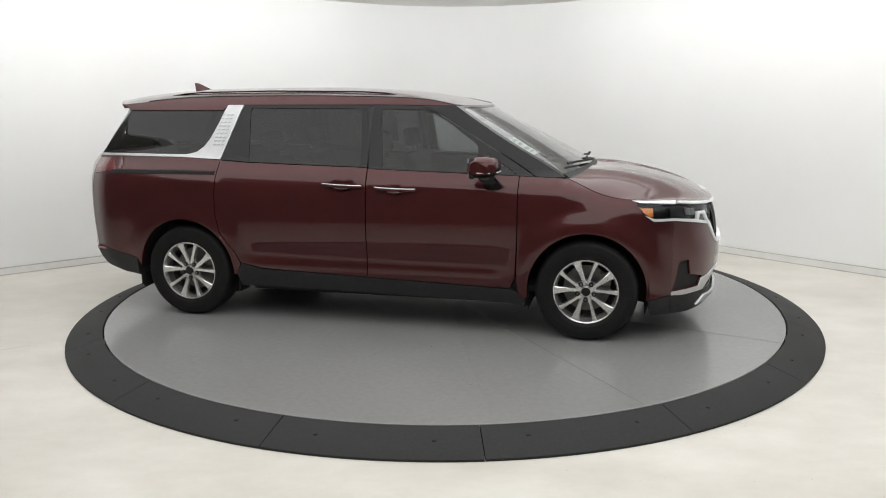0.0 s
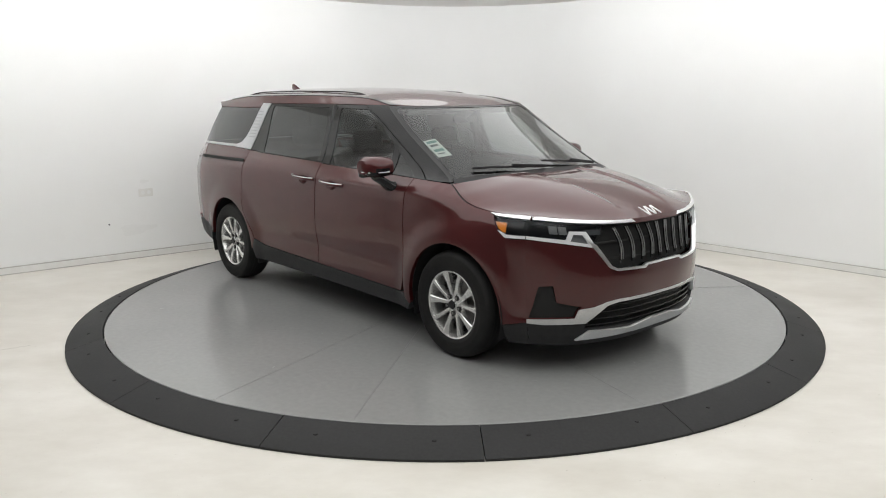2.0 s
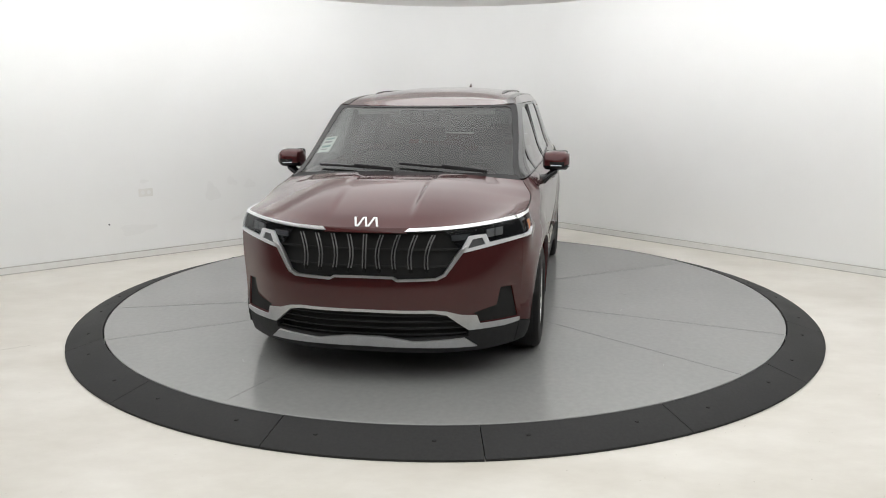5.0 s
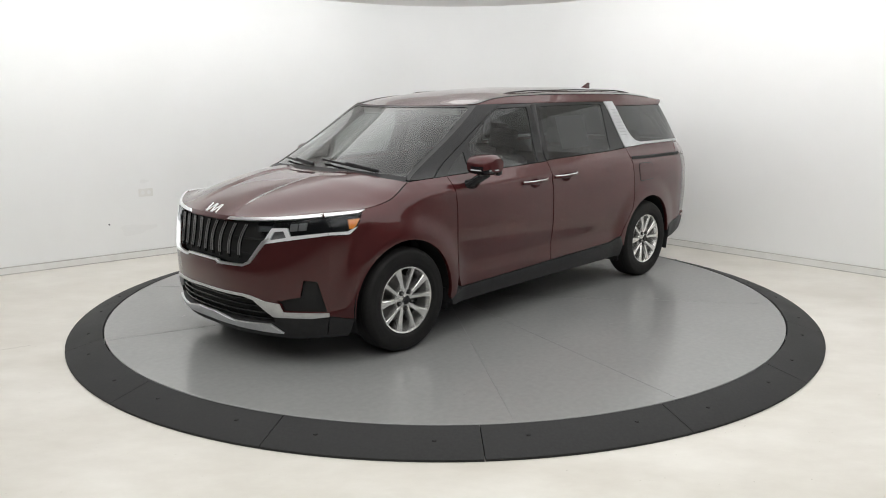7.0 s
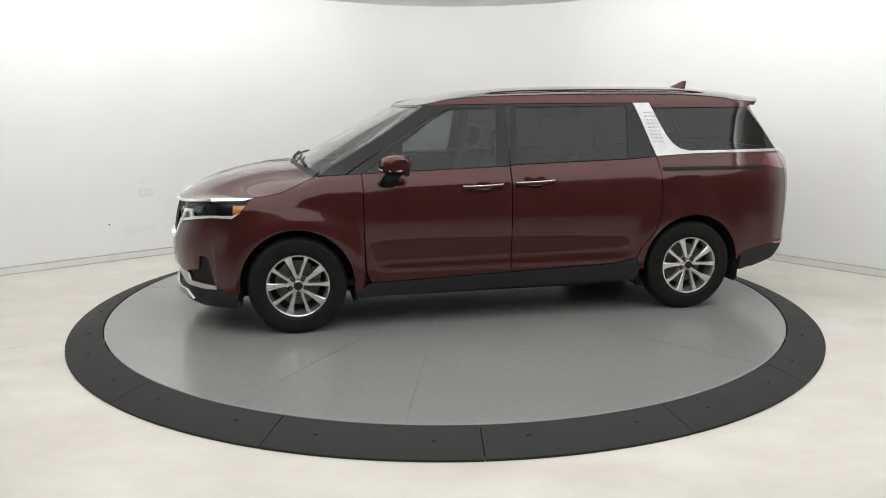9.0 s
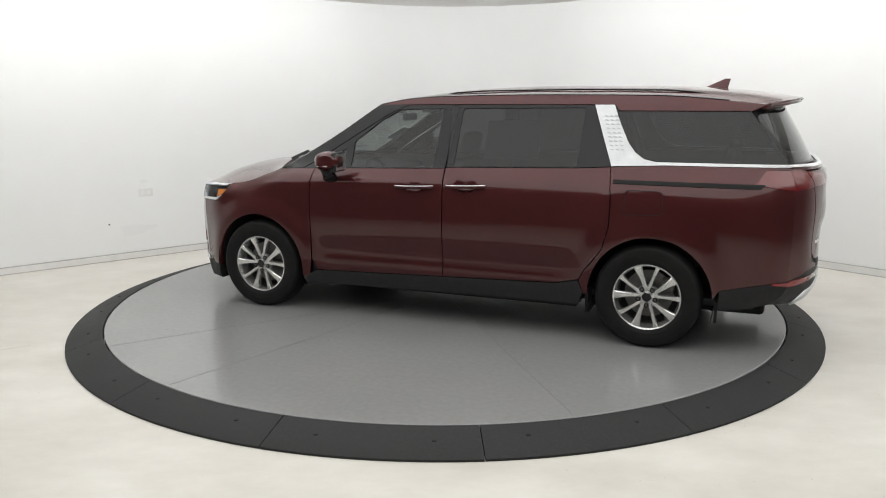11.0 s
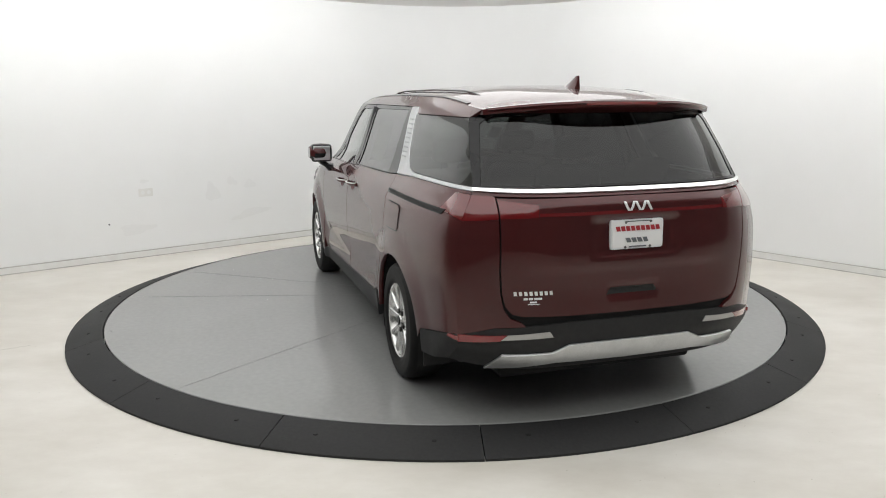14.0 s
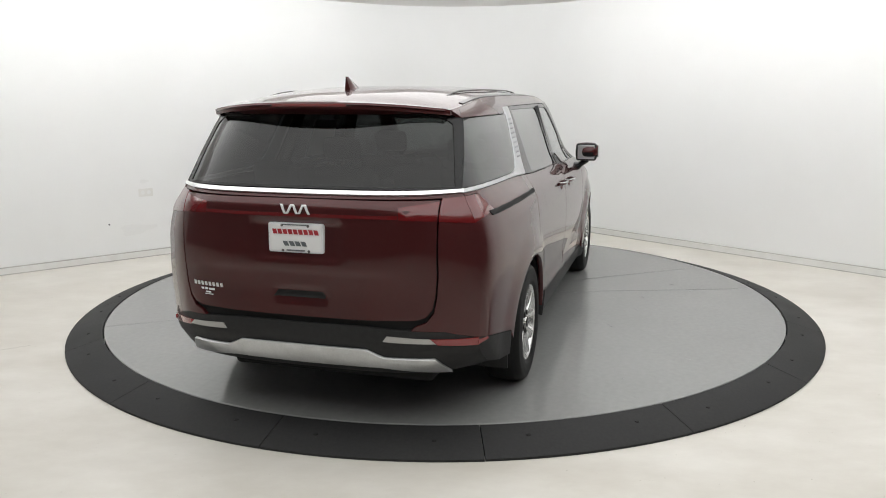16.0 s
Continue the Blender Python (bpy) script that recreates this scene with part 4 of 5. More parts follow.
def mirror(van, s):
    """A door mirror on its foot; the cap points forwards."""
    bm = bmesh.new()
    rows = []
    secs = ((0.945, 0.66, 1.08), (0.96, 0.90, 1.0), (1.03, 1.0, 1.0), (1.10, 0.93, 1.0), (1.135, 0.62, 1.0))
    for y, k, _ in secs:
        ring = []
        for j in range(20):
            a = 2 * math.pi * j / 20
            c, d = math.cos(a), math.sin(a)
            px = (0.118 if c > 0 else -0.098) * k * (abs(c) ** 0.75)
            pz = 0.080 * k * (abs(d) ** 0.7) * (1 if d > 0 else -0.85)
            ring.append(bm.verts.new((0.825 + px - 0.12 * (y - 0.945), s * y, 1.180 + pz)))
        rows.append(ring)
    for a, b in zip(rows, rows[1:]):
        for k in range(20):
            j = (k + 1) % 20
            bm.faces.new((a[k], a[j], b[j], b[k]))
    bm.faces.new(rows[0][::-1])
    bm.faces.new(rows[-1])
    bmesh.ops.subdivide_edges(bm, edges=[e for e in bm.edges if abs(e.verts[0].co.y - e.verts[1].co.y) > 0.01], cuts=1, smooth=0.6)
    lower = bm.copy()
    bmesh.ops.delete(bm, geom=[f for f in bm.faces if f.calc_center_median().z < 1.166], context="FACES")
    bmesh.ops.delete(lower, geom=[f for f in lower.faces if f.calc_center_median().z >= 1.166], context="FACES")
    cap = part("door_mirror", bm, M_PAINT, van, "burgundy door mirror cap over a black shell", 50)
    part("lower_shell", lower, M_GLOSSBLACK, cap, "gloss black lower shell", 50)
    bm = bmesh.new()
    box(bm, (0.728, 0.950 if s > 0 else -1.124, 1.108), (0.775, 1.124 if s > 0 else -0.950, 1.254), 0.02)
    part("mirror_glass_frame", bm, M_PLASTIC, cap, "black rear face of the mirror", 50)
    bm = bmesh.new()
    box(bm, (0.7245, 0.966 if s > 0 else -1.108, 1.122), (0.7295, 1.108 if s > 0 else -0.966, 1.240), 0.002)
    part("mirror_glass", bm, M_CHROME, cap, "mirror glass")
    bm = bmesh.new()
    tube(bm, [(0.932, s * 1.00, 1.155), (0.915, s * 1.075, 1.153), (0.87, s * 1.128, 1.152), (0.79, s * 1.132, 1.152)], 0.0055, 8, False, 0.8)
    part("indicator_strip", bm, M_LAMPSILVER, cap, "clear indicator strip", 60)
    bm = bmesh.new()
    secs = []
    for y, x, z, a, b in ((0.88, 0.875, 1.03, 0.075, 0.050), (0.955, 0.87, 1.045, 0.065, 0.040), (1.0, 0.855, 1.085, 0.060, 0.03), (1.05, 0.84, 1.118, 0.06, 0.03)):
        secs.append([bm.verts.new((x + a * math.cos(2 * math.pi * k / 12), s * y, z + b * math.sin(2 * math.pi * k / 12))) for k in range(12)])
    for u, v in zip(secs, secs[1:]):
        for k in range(12):
            bm.faces.new((u[k], u[(k + 1) % 12], v[(k + 1) % 12], v[k]))
    bm.faces.new(secs[-1])
    part("mirror_foot", bm, M_GLOSSBLACK, cap, "black mirror foot", 60)


def tail_edge(z0, z1, n=14):
    """The tail's corner line as (x, z) on the flank."""
    return [(REAR_E(z0 + (z1 - z0) * k / n), z0 + (z1 - z0) * k / n) for k in range(n + 1)]


def tail_rim(z0, z1, n=14):
    """The same line as (y, z) seen from behind."""
    return [(side_y(REAR_E(z0 + (z1 - z0) * k / n), z0 + (z1 - z0) * k / n), z0 + (z1 - z0) * k / n) for k in range(n + 1)]


def nose_rim(z0, z1, n=14):
    """The nose's corner line as (y, z) seen from the front."""
    return [(side_y(2.10, z0 + (z1 - z0) * k / n), z0 + (z1 - z0) * k / n) for k in range(n + 1)]


def both(loop):
    """A loop given on one half, closed by its mirror image."""
    return loop + [(-a, b) for a, b in reversed(loop)]


def front_end(van, FO):
    bumper = empty("front_bumper")
    bumper.parent = van
    ye = lambda z: side_y(2.10, z)
    # outlines over width and height, one half from the centre outwards
    grille_h = [(0.0, 0.893), (0.25, 0.893), (0.46, 0.890), (0.60, 0.880), (0.545, 0.79), (0.462, 0.662), (0.42, 0.642), (0.20, 0.637), (0.175, 0.651), (0.0, 0.653)]
    grille = [(a, b) for a, b in grille_h] + [(-a, b) for a, b in grille_h[::-1] if a > 0]
    low_h = [(0.0, 0.440), (0.40, 0.436), (0.475, 0.424), (0.595, 0.315), (0.60, 0.275), (0.0, 0.262)]
    intake = low_h + [(-a, b) for a, b in low_h[::-1] if a > 0]
    lamp_low = [(0.575, 0.775), (0.72, 0.803), (0.79, 0.824), (ye(0.832), 0.832)]
    skin_h = [(0.0, 0.640), (0.175, 0.640), (0.20, 0.626), (0.42, 0.630), (0.475, 0.652), (0.565, 0.775)] + lamp_low[1:] + nose_rim(0.832, 0.35)[1:] + [(0.66, 0.350), (0.645, 0.405), (0.56, 0.416), (0.478, 0.443), (0.40, 0.453), (0.0, 0.455)]
    skin = skin_h + [(-a, b) for a, b in skin_h[::-1] if a > 0]
    fog = [(0.838, 0.552), (0.775, 0.556), (0.755, 0.452), (0.628, 0.420), (0.652, 0.400), (0.662, 0.356), (0.872, 0.356)]
    fogs = [fog, [(-a, b) for a, b in fog]]
    sheet("bumper_cover", [skin, fogs[0], fogs[1]], front, M_PAINT, bumper, "burgundy bumper cover", 0.045, 0.03, FO)
    for f in fogs:
        sheet("corner_vent", [shrink(f, -0.006)], lambda a, b: tuple(Vector(front(a, b)) - Vector((0.03 * (1 - 0.5 * abs(a)), 0, 0))), M_DARK, bumper, "black recessed corner vent", 0.05, 0, FO)
    # silver blade under the bumper cover
    bl_h = [(0.0, 0.455), (0.40, 0.453), (0.478, 0.443), (0.56, 0.416), (0.645, 0.405), (0.662, 0.352), (ye(0.35), 0.350), (ye(0.326), 0.326), (0.80, 0.316), (0.60, 0.318), (0.478, 0.420), (0.40, 0.436), (0.0, 0.440)]
    blade = bl_h + [(-a, b) for a, b in bl_h[::-1] if a > 0]
    sheet("silver_blade", [blade], front, M_SILVER, bumper, "satin silver blade framing the lower intake", 0.04, 0.03, FO, 0.006)
    chin_h = [(0.0, 0.262), (0.60, 0.275), (0.60, 0.314), (0.80, 0.312), (ye(0.322), 0.322), (ye(0.19), 0.19), (0.70, 0.175), (0.0, 0.185)]
    chin = chin_h + [(-a, b) for a, b in chin_h[::-1] if a > 0]
    sheet("chin", [chin], front, M_PLASTIC, bumper, "matt black plastic chin", 0.045, 0.05, FO)
    sk_h = [(0.0, 0.290), (0.10, 0.292), (0.29, 0.262), (0.575, 0.272), (0.64, 0.214), (0.30, 0.228), (0.0, 0.232)]
    skid = sk_h + [(-a, b) for a, b in sk_h[::-1] if a > 0]
    sheet("skid_plate", [skid], front, M_SILVER, bumper, "satin silver skid plate", 0.04, 0.02, FO, 0.016)
    # intake slats
    back = lambda d: (lambda a, b: tuple(Vector(front(a, b)) - Vector((d, 0, 0))))
    sheet("intake_back", [shrink(intake, -0.02)], back(0.075), M_DARK, bumper, "", 0.08, 0, FO)
    for z in (0.295, 0.335, 0.375, 0.412):
        w = 0.585 if z < 0.33 else 0.475 + (0.424 - z) * 1.05
        bm = bmesh.new()
        tube(bm, [tuple(Vector(front(w * k / 6, z)) - Vector((0.03, 0, 0))) for k in range(-6, 7)], 0.0065, 6, False, 1.0)
        part("intake_slat", bm, M_GLOSSBLACK, bumper, "black intake slat", 60)
    # grille
    gr = sheet("grille", [shrink(grille, -0.015)], back(0.06), M_DARK, van, "black grille with curved upright bars", 0.06, 0, FO)
    for z in (0.70, 0.795):
        bm = bmesh.new()
        w = 0.47 + (z - 0.66) * 0.55
        tube(bm, [tuple(Vector(front(w * k / 6, z)) - Vector((0.034, 0, 0))) for k in range(-6, 7)], 0.007, 6)
        part("grille_crossbar", bm, M_DARK, gr, "", 60)
    for i in range(9):
        y = -0.40 + 0.1 * i
        bm = bmesh.new()
        pts = []
        for z in (0.880, 0.84, 0.80, 0.76, 0.72, 0.69, 0.668):
            bend = 0.022 * (1 if y > 0.01 else -1 if y < -0.01 else 0.0) * math.sin(math.pi * (0.88 - z) / 0.21)
            yy = y * (1 - 0.38 * (0.88 - z)) - bend * 0.9
            pts.append(tuple(Vector(front(yy, z)) - Vector((0.016 + 0.02 * abs(0.78 - z) / 0.1 * 0.3, 0, 0))))
        tube(bm, pts, 0.010, 8, False, 1.0)
        bar = part("grille_bar", bm, M_GLOSSBLACK, gr, "gloss black grille bar with a bright edge", 60)
        for w in (-0.009, 0.009):
            bm = bmesh.new()
            tube(bm, [(p[0] + 0.008, p[1] + w, p[2]) for p in pts[:-1]], 0.0040, 6, False, 1.0)
            part("bar_edge", bm, M_SATIN, bar, "satin grey edge", 60)
    # bright outline of the grille
    u_h = [(0.0, 0.653), (0.175, 0.651), (0.20, 0.637), (0.42, 0.642), (0.462, 0.662), (0.545, 0.79), (0.60, 0.822), (0.565, 0.775), (0.475, 0.650), (0.425, 0.628), (0.20, 0.622), (0.175, 0.637), (0.0, 0.639)]
    u = u_h + [(-a, b) for a, b in u_h[::-1] if a > 0]
    sheet("grille_frame", [u], front, M_CHROME, gr, "chrome lower grille frame", 0.03, 0.03, FO, 0.010)
    lip_h = [(0.0, 0.918), (0.25, 0.922), (0.25, 0.893), (0.0, 0.893)]
    lip = lip_h + [(-a, b) for a, b in lip_h[::-1] if a > 0]
    sheet("grille_lip", [lip], front, M_PAINT, bumper, "", 0.04, 0.03, FO)
    nose = lambda y: hood_loft(1.0, min(1.0, y / side_y(2.10, 0.968)))[2]
    # lamps
    for s in (1, -1):
        fn, out = side(s), (0, s, 0)
        m = lambda l: [(s * a, b) for a, b in l]
        lamp = empty("headlamp")
        lamp.parent = van
        e = ye(0.90)
        housing_f = m([(0.62, nose(0.62) - 0.02), (0.46, nose(0.46) - 0.025), (0.545, 0.79), (0.575, 0.775), (0.72, 0.803), *nose_rim(0.832, 0.948, 8), (0.80, nose(0.80) - 0.02)])
        housing_s = [(1.835, 0.955), (1.90, 0.872), (1.965, 0.825), (2.10, 0.832), (2.10, 0.945)]
        add_sheets("housing", [sheet_data([housing_f], back(0.03), 0.05, 0.0, FO), sheet_data([housing_s], lambda x, z, s=s: (x - 0.02, s * (side_y(x, z) - 0.025), z), 0.05, 0, out)], M_GLOSSBLACK, lamp, "dark lamp housing")
        # projector blocks
        for y0, y1, z0, z1, mt in ((0.695, 0.735, 0.855, 0.905, M_SATIN), (0.742, 0.782, 0.860, 0.910, M_SATIN), (0.50, 0.60, 0.845, 0.882, M_LAMPGREY)):
            sheet("projector", [round_corners(m([(y0, z0), (y1, z0 + 0.004), (y1, z1), (y0, z1 - 0.004)]), 0.004)], back(0.012), mt, lamp, "grey projector lens", 0.04, 0.015, FO)
        sheet("turn_signal", [[(1.868, 0.918), (1.905, 0.880), (1.935, 0.862), (1.96, 0.862), (1.955, 0.918)]], lambda x, z, s=s: (x, s * (side_y(x, z) - 0.006), z), M_AMBER, lamp, "amber turn signal", 0.04, 0, out)
        # bright daytime strip: along the bottom and stepping up beside the grille
        strip_f = m([(0.552, 0.786), (0.60, 0.872), (0.69, 0.878), (0.712, 0.828), (ye(0.862), 0.854), (ye(0.834), 0.838), (0.72, 0.806), (0.575, 0.778)])
        notch = m([(0.592, 0.800), (0.618, 0.852), (0.672, 0.858), (0.690, 0.820)])
        strip_s = [(1.905, 0.872), (1.965, 0.832), (2.10, 0.838), (2.10, 0.854), (1.97, 0.850)]
        add_sheets("daytime_strip", [sheet_data([strip_f, notch], front, 0.03, 0.02, FO, 0.006), sheet_data([strip_s], fn, 0.03, 0.02, out, 0.006)], M_LAMPSILVER, lamp, "bright daytime lamp strip")
        sheet("strip_insert", [notch], back(0.006), M_SATIN, lamp, "grey insert", 0.04, 0, FO)
        add_sheets("lens", [sheet_data([housing_f], front, 0.05, 0.0, FO, 0.003), sheet_data([housing_s], fn, 0.05, 0, out, 0.003)], M_LENS, lamp, "clear lamp lens")
        # chrome bar from the wing to beside the badge
        ys = [0.26 + (ye(0.96) - 0.26) * k / 12 for k in range(13)]
        bar_f = m([(y, nose(y) - 0.001) for y in ys] + [(y, nose(y) - 0.019) for y in ys[::-1]] + [(0.235, nose(0.235) - 0.019)])
        bar_s = [(1.815, 0.964), (1.90, 0.963), (2.10, 0.965), (2.10, 0.947), (1.87, 0.950)]
        add_sheets("chrome_bar", [sheet_data([bar_f], front, 0.03, 0.03, FO, 0.010), sheet_data([bar_s], fn, 0.03, 0.03, out, 0.006)], M_CHROME, lamp, "chrome bar over the lamp")
    # wipers and cowl
    cowl = sheet("cowl", [[(-0.03, -0.97), (-0.03, 0.97), (0.035, 0.97), (0.035, -0.97)]], lambda a, b: tuple(Vector(screen_loft(a, b)) + Vector((0, 0, 0.004))), M_PLASTIC, van, "black plastic cowl", 0.05, 0.01, (0, 0, 1))
    for y0, y1 in ((0.62, -0.02), (-0.05, -0.66)):
        bm = bmesh.new()
        tube(bm, [tuple(Vector(screen_loft(0.04 + 0.02 * k, (y0 + (y1 - y0) * k / 4) / 0.85)) + Vector((0.012, 0, 0.014))) for k in range(5)], 0.008, 6)
        tube(bm, [tuple(Vector(screen_loft(0.06, y0 / 0.85)) + Vector((0.03, 0, 0.01))), tuple(Vector(screen_loft(0.085, (y0 + y1) / 1.7)) + Vector((0.02, 0, 0.024)))], 0.010, 6)
        part("wiper", bm, M_PLASTIC, van, "black windscreen wiper", 60)
    # window sticker inside the windscreen
    st = [(0.36, -0.93), (0.36, -0.80), (0.62, -0.80), (0.62, -0.93)]
    sk = sheet("window_sticker", [st], screen_loft, M_PAPER, van, "white paper price sticker with printed bars", 0.06, 0.0, (0, 0, 1), -0.008)
    for a0, a1, b0, b1, mt in ((0.57, 0.60, -0.915, -0.815, M_INKGREEN), (0.52, 0.55, -0.91, -0.83, M_INK), (0.44, 0.48, -0.915, -0.82, M_INKGREEN), (0.40, 0.415, -0.91, -0.84, M_INK)):
        sheet("printed_bar", [[(a0, b0), (a0, b1), (a1, b1), (a1, b0)]], screen_loft, mt, sk, "", 0.06, 0.0, (0, 0, 1), -0.0065)


def rear_end(van, RO):
    hatch_h = [(0.0, 1.186), (0.694, 1.182), (0.696, 0.826), (0.688, 0.72), (0.672, 0.655), (0.64, 0.618), (0.592, 0.604), (0.341, 0.598), (0.0, 0.596)]
    hatch = hatch_h + [(-a, b) for a, b in hatch_h[::-1] if a > 0]
    tail = sheet("tailgate", [hatch], rear_form, M_PAINT, van, "burgundy tailgate with a recessed grip", 0.035, 0.03, RO, 0, 0.004)
    # black sheet set behind the tailgate's lower edge as the overhang's shadow
    low = [(0.0, 0.63), (0.70, 0.70), (0.70, 0.60), (0.62, 0.560), (0.0, 0.550)]
    sheet("tailgate_gap", [both(low)], lambda a, b: tuple(Vector(rear(a, b)) + Vector((0.022, 0, 0))), M_DARK, van, "black sheet for the shade in the gap under the tailgate", 0.05, 0, RO)
    # corners beside the tailgate
    for s in (1, -1):
        m = lambda l: [(s * a, b) for a, b in l]
        e = lambda z: side_y(REAR_E(z), z)
        corner = m([(0.699, 1.082), (0.701, 0.826), (0.693, 0.72), (0.677, 0.641), (0.645, 0.596), (0.594, 0.577), (0.57, 0.556), (0.72, 0.548)] + tail_rim(0.50, 1.066))
        sheet("rear_corner", [corner], rear, M_PAINT, van, "", 0.04, 0.03, RO)
        # tail lamp on the corner and the flank
        lf = m([(0.698, 1.186), (0.698, 1.084)] + tail_rim(1.067, 1.188, 6))
        ls = [(-2.16, 1.102)] + tail_edge(1.067, 1.188, 6) + [(-2.225, 1.188)]
        add_sheets("tail_lamp", [sheet_data([lf], rear, 0.04, 0.02, RO, 0.003), sheet_data([ls], side(s), 0.04, 0.02, (0, s, 0), 0.003)], M_RED, van, "dark red tail lamp wrapping the corner")
        sheet("tail_lamp_inner", [m([(0.690, 1.172), (0.690, 1.086), (0.52, 1.094), (0.515, 1.150)])], rear_form, M_RED, tail, "dark red lamp on the tailgate", 0.04, 0.01, RO, 0.003)
        lip = [(-2.208, 1.2035), (-2.227, 1.191)] + tail_edge(1.191, 1.2035, 3)
        sheet("tail_lip", [lip], side(s), M_PAINT, van, "", 0.04, 0.01, (0, s, 0), 0.001)
        # reflectors in the bumper
        add_sheets("reflector", [sheet_data([m([(e(0.462), 0.462), (0.69, 0.484), (0.66, 0.514), (e(0.50), 0.500)])], rear, 0.03, 0.01, RO, 0.006), sheet_data([[(-2.403, 0.468), (-2.405, 0.490), (-2.31, 0.484), (-2.30, 0.470)]], side(s), 0.03, 0.01, (0, s, 0), 0.006)], M_REDBRIGHT, van, "red bumper reflector")
        sheet("reversing_lamp", [m([(0.685, 0.489), (0.432, 0.500), (0.452, 0.528), (0.656, 0.514)])], rear, M_REVERSE, van, "clear reversing lamp", 0.03, 0.01, RO, 0.006)
    bar = sheet("light_bar", [[(0.515, 1.114), (0.515, 1.098), (-0.515, 1.098), (-0.515, 1.114)]], rear_form, M_RED, tail, "thin red light bar", 0.04, 0.006, RO, 0.004)
    e = lambda z: side_y(REAR_E(z), z)
    ch_h = [(0.0, 1.219), (0.60, 1.221), (e(1.222), 1.222), (e(1.208), 1.207), (0.60, 1.204), (0.0, 1.202)]
    sheet("chrome_strip", [ch_h + [(-a, b) for a, b in ch_h[::-1] if a > 0]], rear, M_CHROME, van, "chrome strip under the rear window", 0.04, 0.02, RO, 0.008)
    ga_h = [(0.0, 1.203), (0.60, 1.205), (e(1.208), 1.208), (e(1.19), 1.19), (0.0, 1.188)]
    sheet("tailgate_lip", [ga_h + [(-a, b) for a, b in ga_h[::-1] if a > 0]], rear, M_PAINT, van, "", 0.05, 0.02, RO, -0.004)
    # rear window and its black surround
    gl = [(0.06, -0.955), (0.06, 0.955), (0.62, 0.94), (0.76, 0.88), (0.80, 0.80), (0.80, 0.62), (0.90, 0.50), (0.90, -0.50), (0.80, -0.62), (0.80, -0.80), (0.76, -0.88), (0.62, -0.94)]
    sur = sheet("rear_window_surround", [[(0.04, -1), (0.04, 1), (1.0, 1), (1.0, -1)], gl], back_loft, M_GLOSSBLACK, tail, "gloss black band round the rear window", 0.05, 0.02, RO)
    sheet("rear_window", [shrink(gl, -0.008)], back_loft, M_TINT, sur, "dark tinted rear window", 0.05, 0, RO, -0.004)
    # spoiler
    bm = bmesh.new()
    rows = []
    for k in range(-12, 13):
        v = k / 12 * 0.97
        tip = Vector(roof_loft(1.0, v))
        lo = Vector(back_loft(0.86, v))
        mid = Vector(roof_loft(0.93, v))
        rows.append([bm.verts.new(p) for p in (mid - Vector((0, 0, 0.004)), tip + Vector((0.0, 0, 0.002)), tip + Vector((-0.006, 0, -0.008)), tip + Vector((0.01, 0, -0.022)), lo)])
    for a, b in zip(rows, rows[1:]):
        for j in range(4):
            bm.faces.new((a[j], a[j + 1], b[j + 1], b[j]))
    sp = part("spoiler", bm, M_PAINT, van, "burgundy roof spoiler over the rear window", 50)
    bm = bmesh.new()
    rows = []
    for k in range(-8, 9):
        v = k / 8 * 0.30
        tip = Vector(roof_loft(1.0, v))
        rows.append([bm.verts.new(tip + Vector(d)) for d in ((-0.009, 0, -0.006), (-0.004, 0, -0.019), (0.01, 0, -0.019), (0.01, 0, -0.006))])
    for a, b in zip(rows, rows[1:]):
        for j in range(4):
            bm.faces.new((a[j], a[(j + 1) % 4], b[(j + 1) % 4], b[j]))
    part("brake_light", bm, M_REDBRIGHT, sp, "red high brake light")
    # bumper
    bp = empty("rear_bumper")
    bp.parent = van
    bu_h = [(0.0, 0.565), (0.341, 0.568), (0.57, 0.554), (0.72, 0.546)] + tail_rim(0.498, 0.345, 8) + [(0.60, 0.312), (0.0, 0.305)]
    sheet("bumper_cover", [bu_h + [(-a, b) for a, b in bu_h[::-1] if a > 0]], rear, M_PLASTIC, bp, "matt black plastic rear bumper", 0.045, 0.06, RO)
    sk_h = [(0.0, 0.455), (0.345, 0.455), (0.43, 0.416), (0.675, 0.410), (0.735, 0.326), (0.40, 0.360), (0.0, 0.354)]
    sheet("skid_plate", [sk_h + [(-a, b) for a, b in sk_h[::-1] if a > 0]], rear, M_SILVER, bp, "satin silver rear skid plate", 0.04, 0.02, RO, 0.014)
    # number plate with its frame; the lettering as bars
    pl = round_corners([(0.148, 1.066), (-0.146, 1.066), (-0.146, 0.922), (0.148, 0.922)], 0.012)
    plate_fn = lambda a, b: (-2.618 + 0.02 * (b - 0.99), a, b)
    pb = sheet("plate_frame", [pl], plate_fn, M_LAMPSILVER, van, "white dealer plate in a pale frame", 0.05, 0.03, RO)
    sheet("plate", [shrink(pl, 0.008)], plate_fn, M_PLATE, pb, "white plate face", 0.05, 0.004, RO, 0.003)
    bars = [(-0.125, 0.125, 1.036, 1.012, M_INKRED, 0.25), (-0.062, 0.066, 0.978, 0.955, M_INK, 0.5), (-0.05, 0.05, 0.937, 0.930, M_INK, 0), (-0.07, 0.075, 1.061, 1.056, M_INK, 0)]
    for y0, y1, z0, z1, mt, sl in bars:
        n = 9 if sl == 0.25 else 4 if sl else 1
        for k in range(n):
            a, b = y0 + (y1 - y0) * k / n, y0 + (y1 - y0) * (k + 0.78 if n > 1 else 1) / n
            d = (z0 - z1) * sl
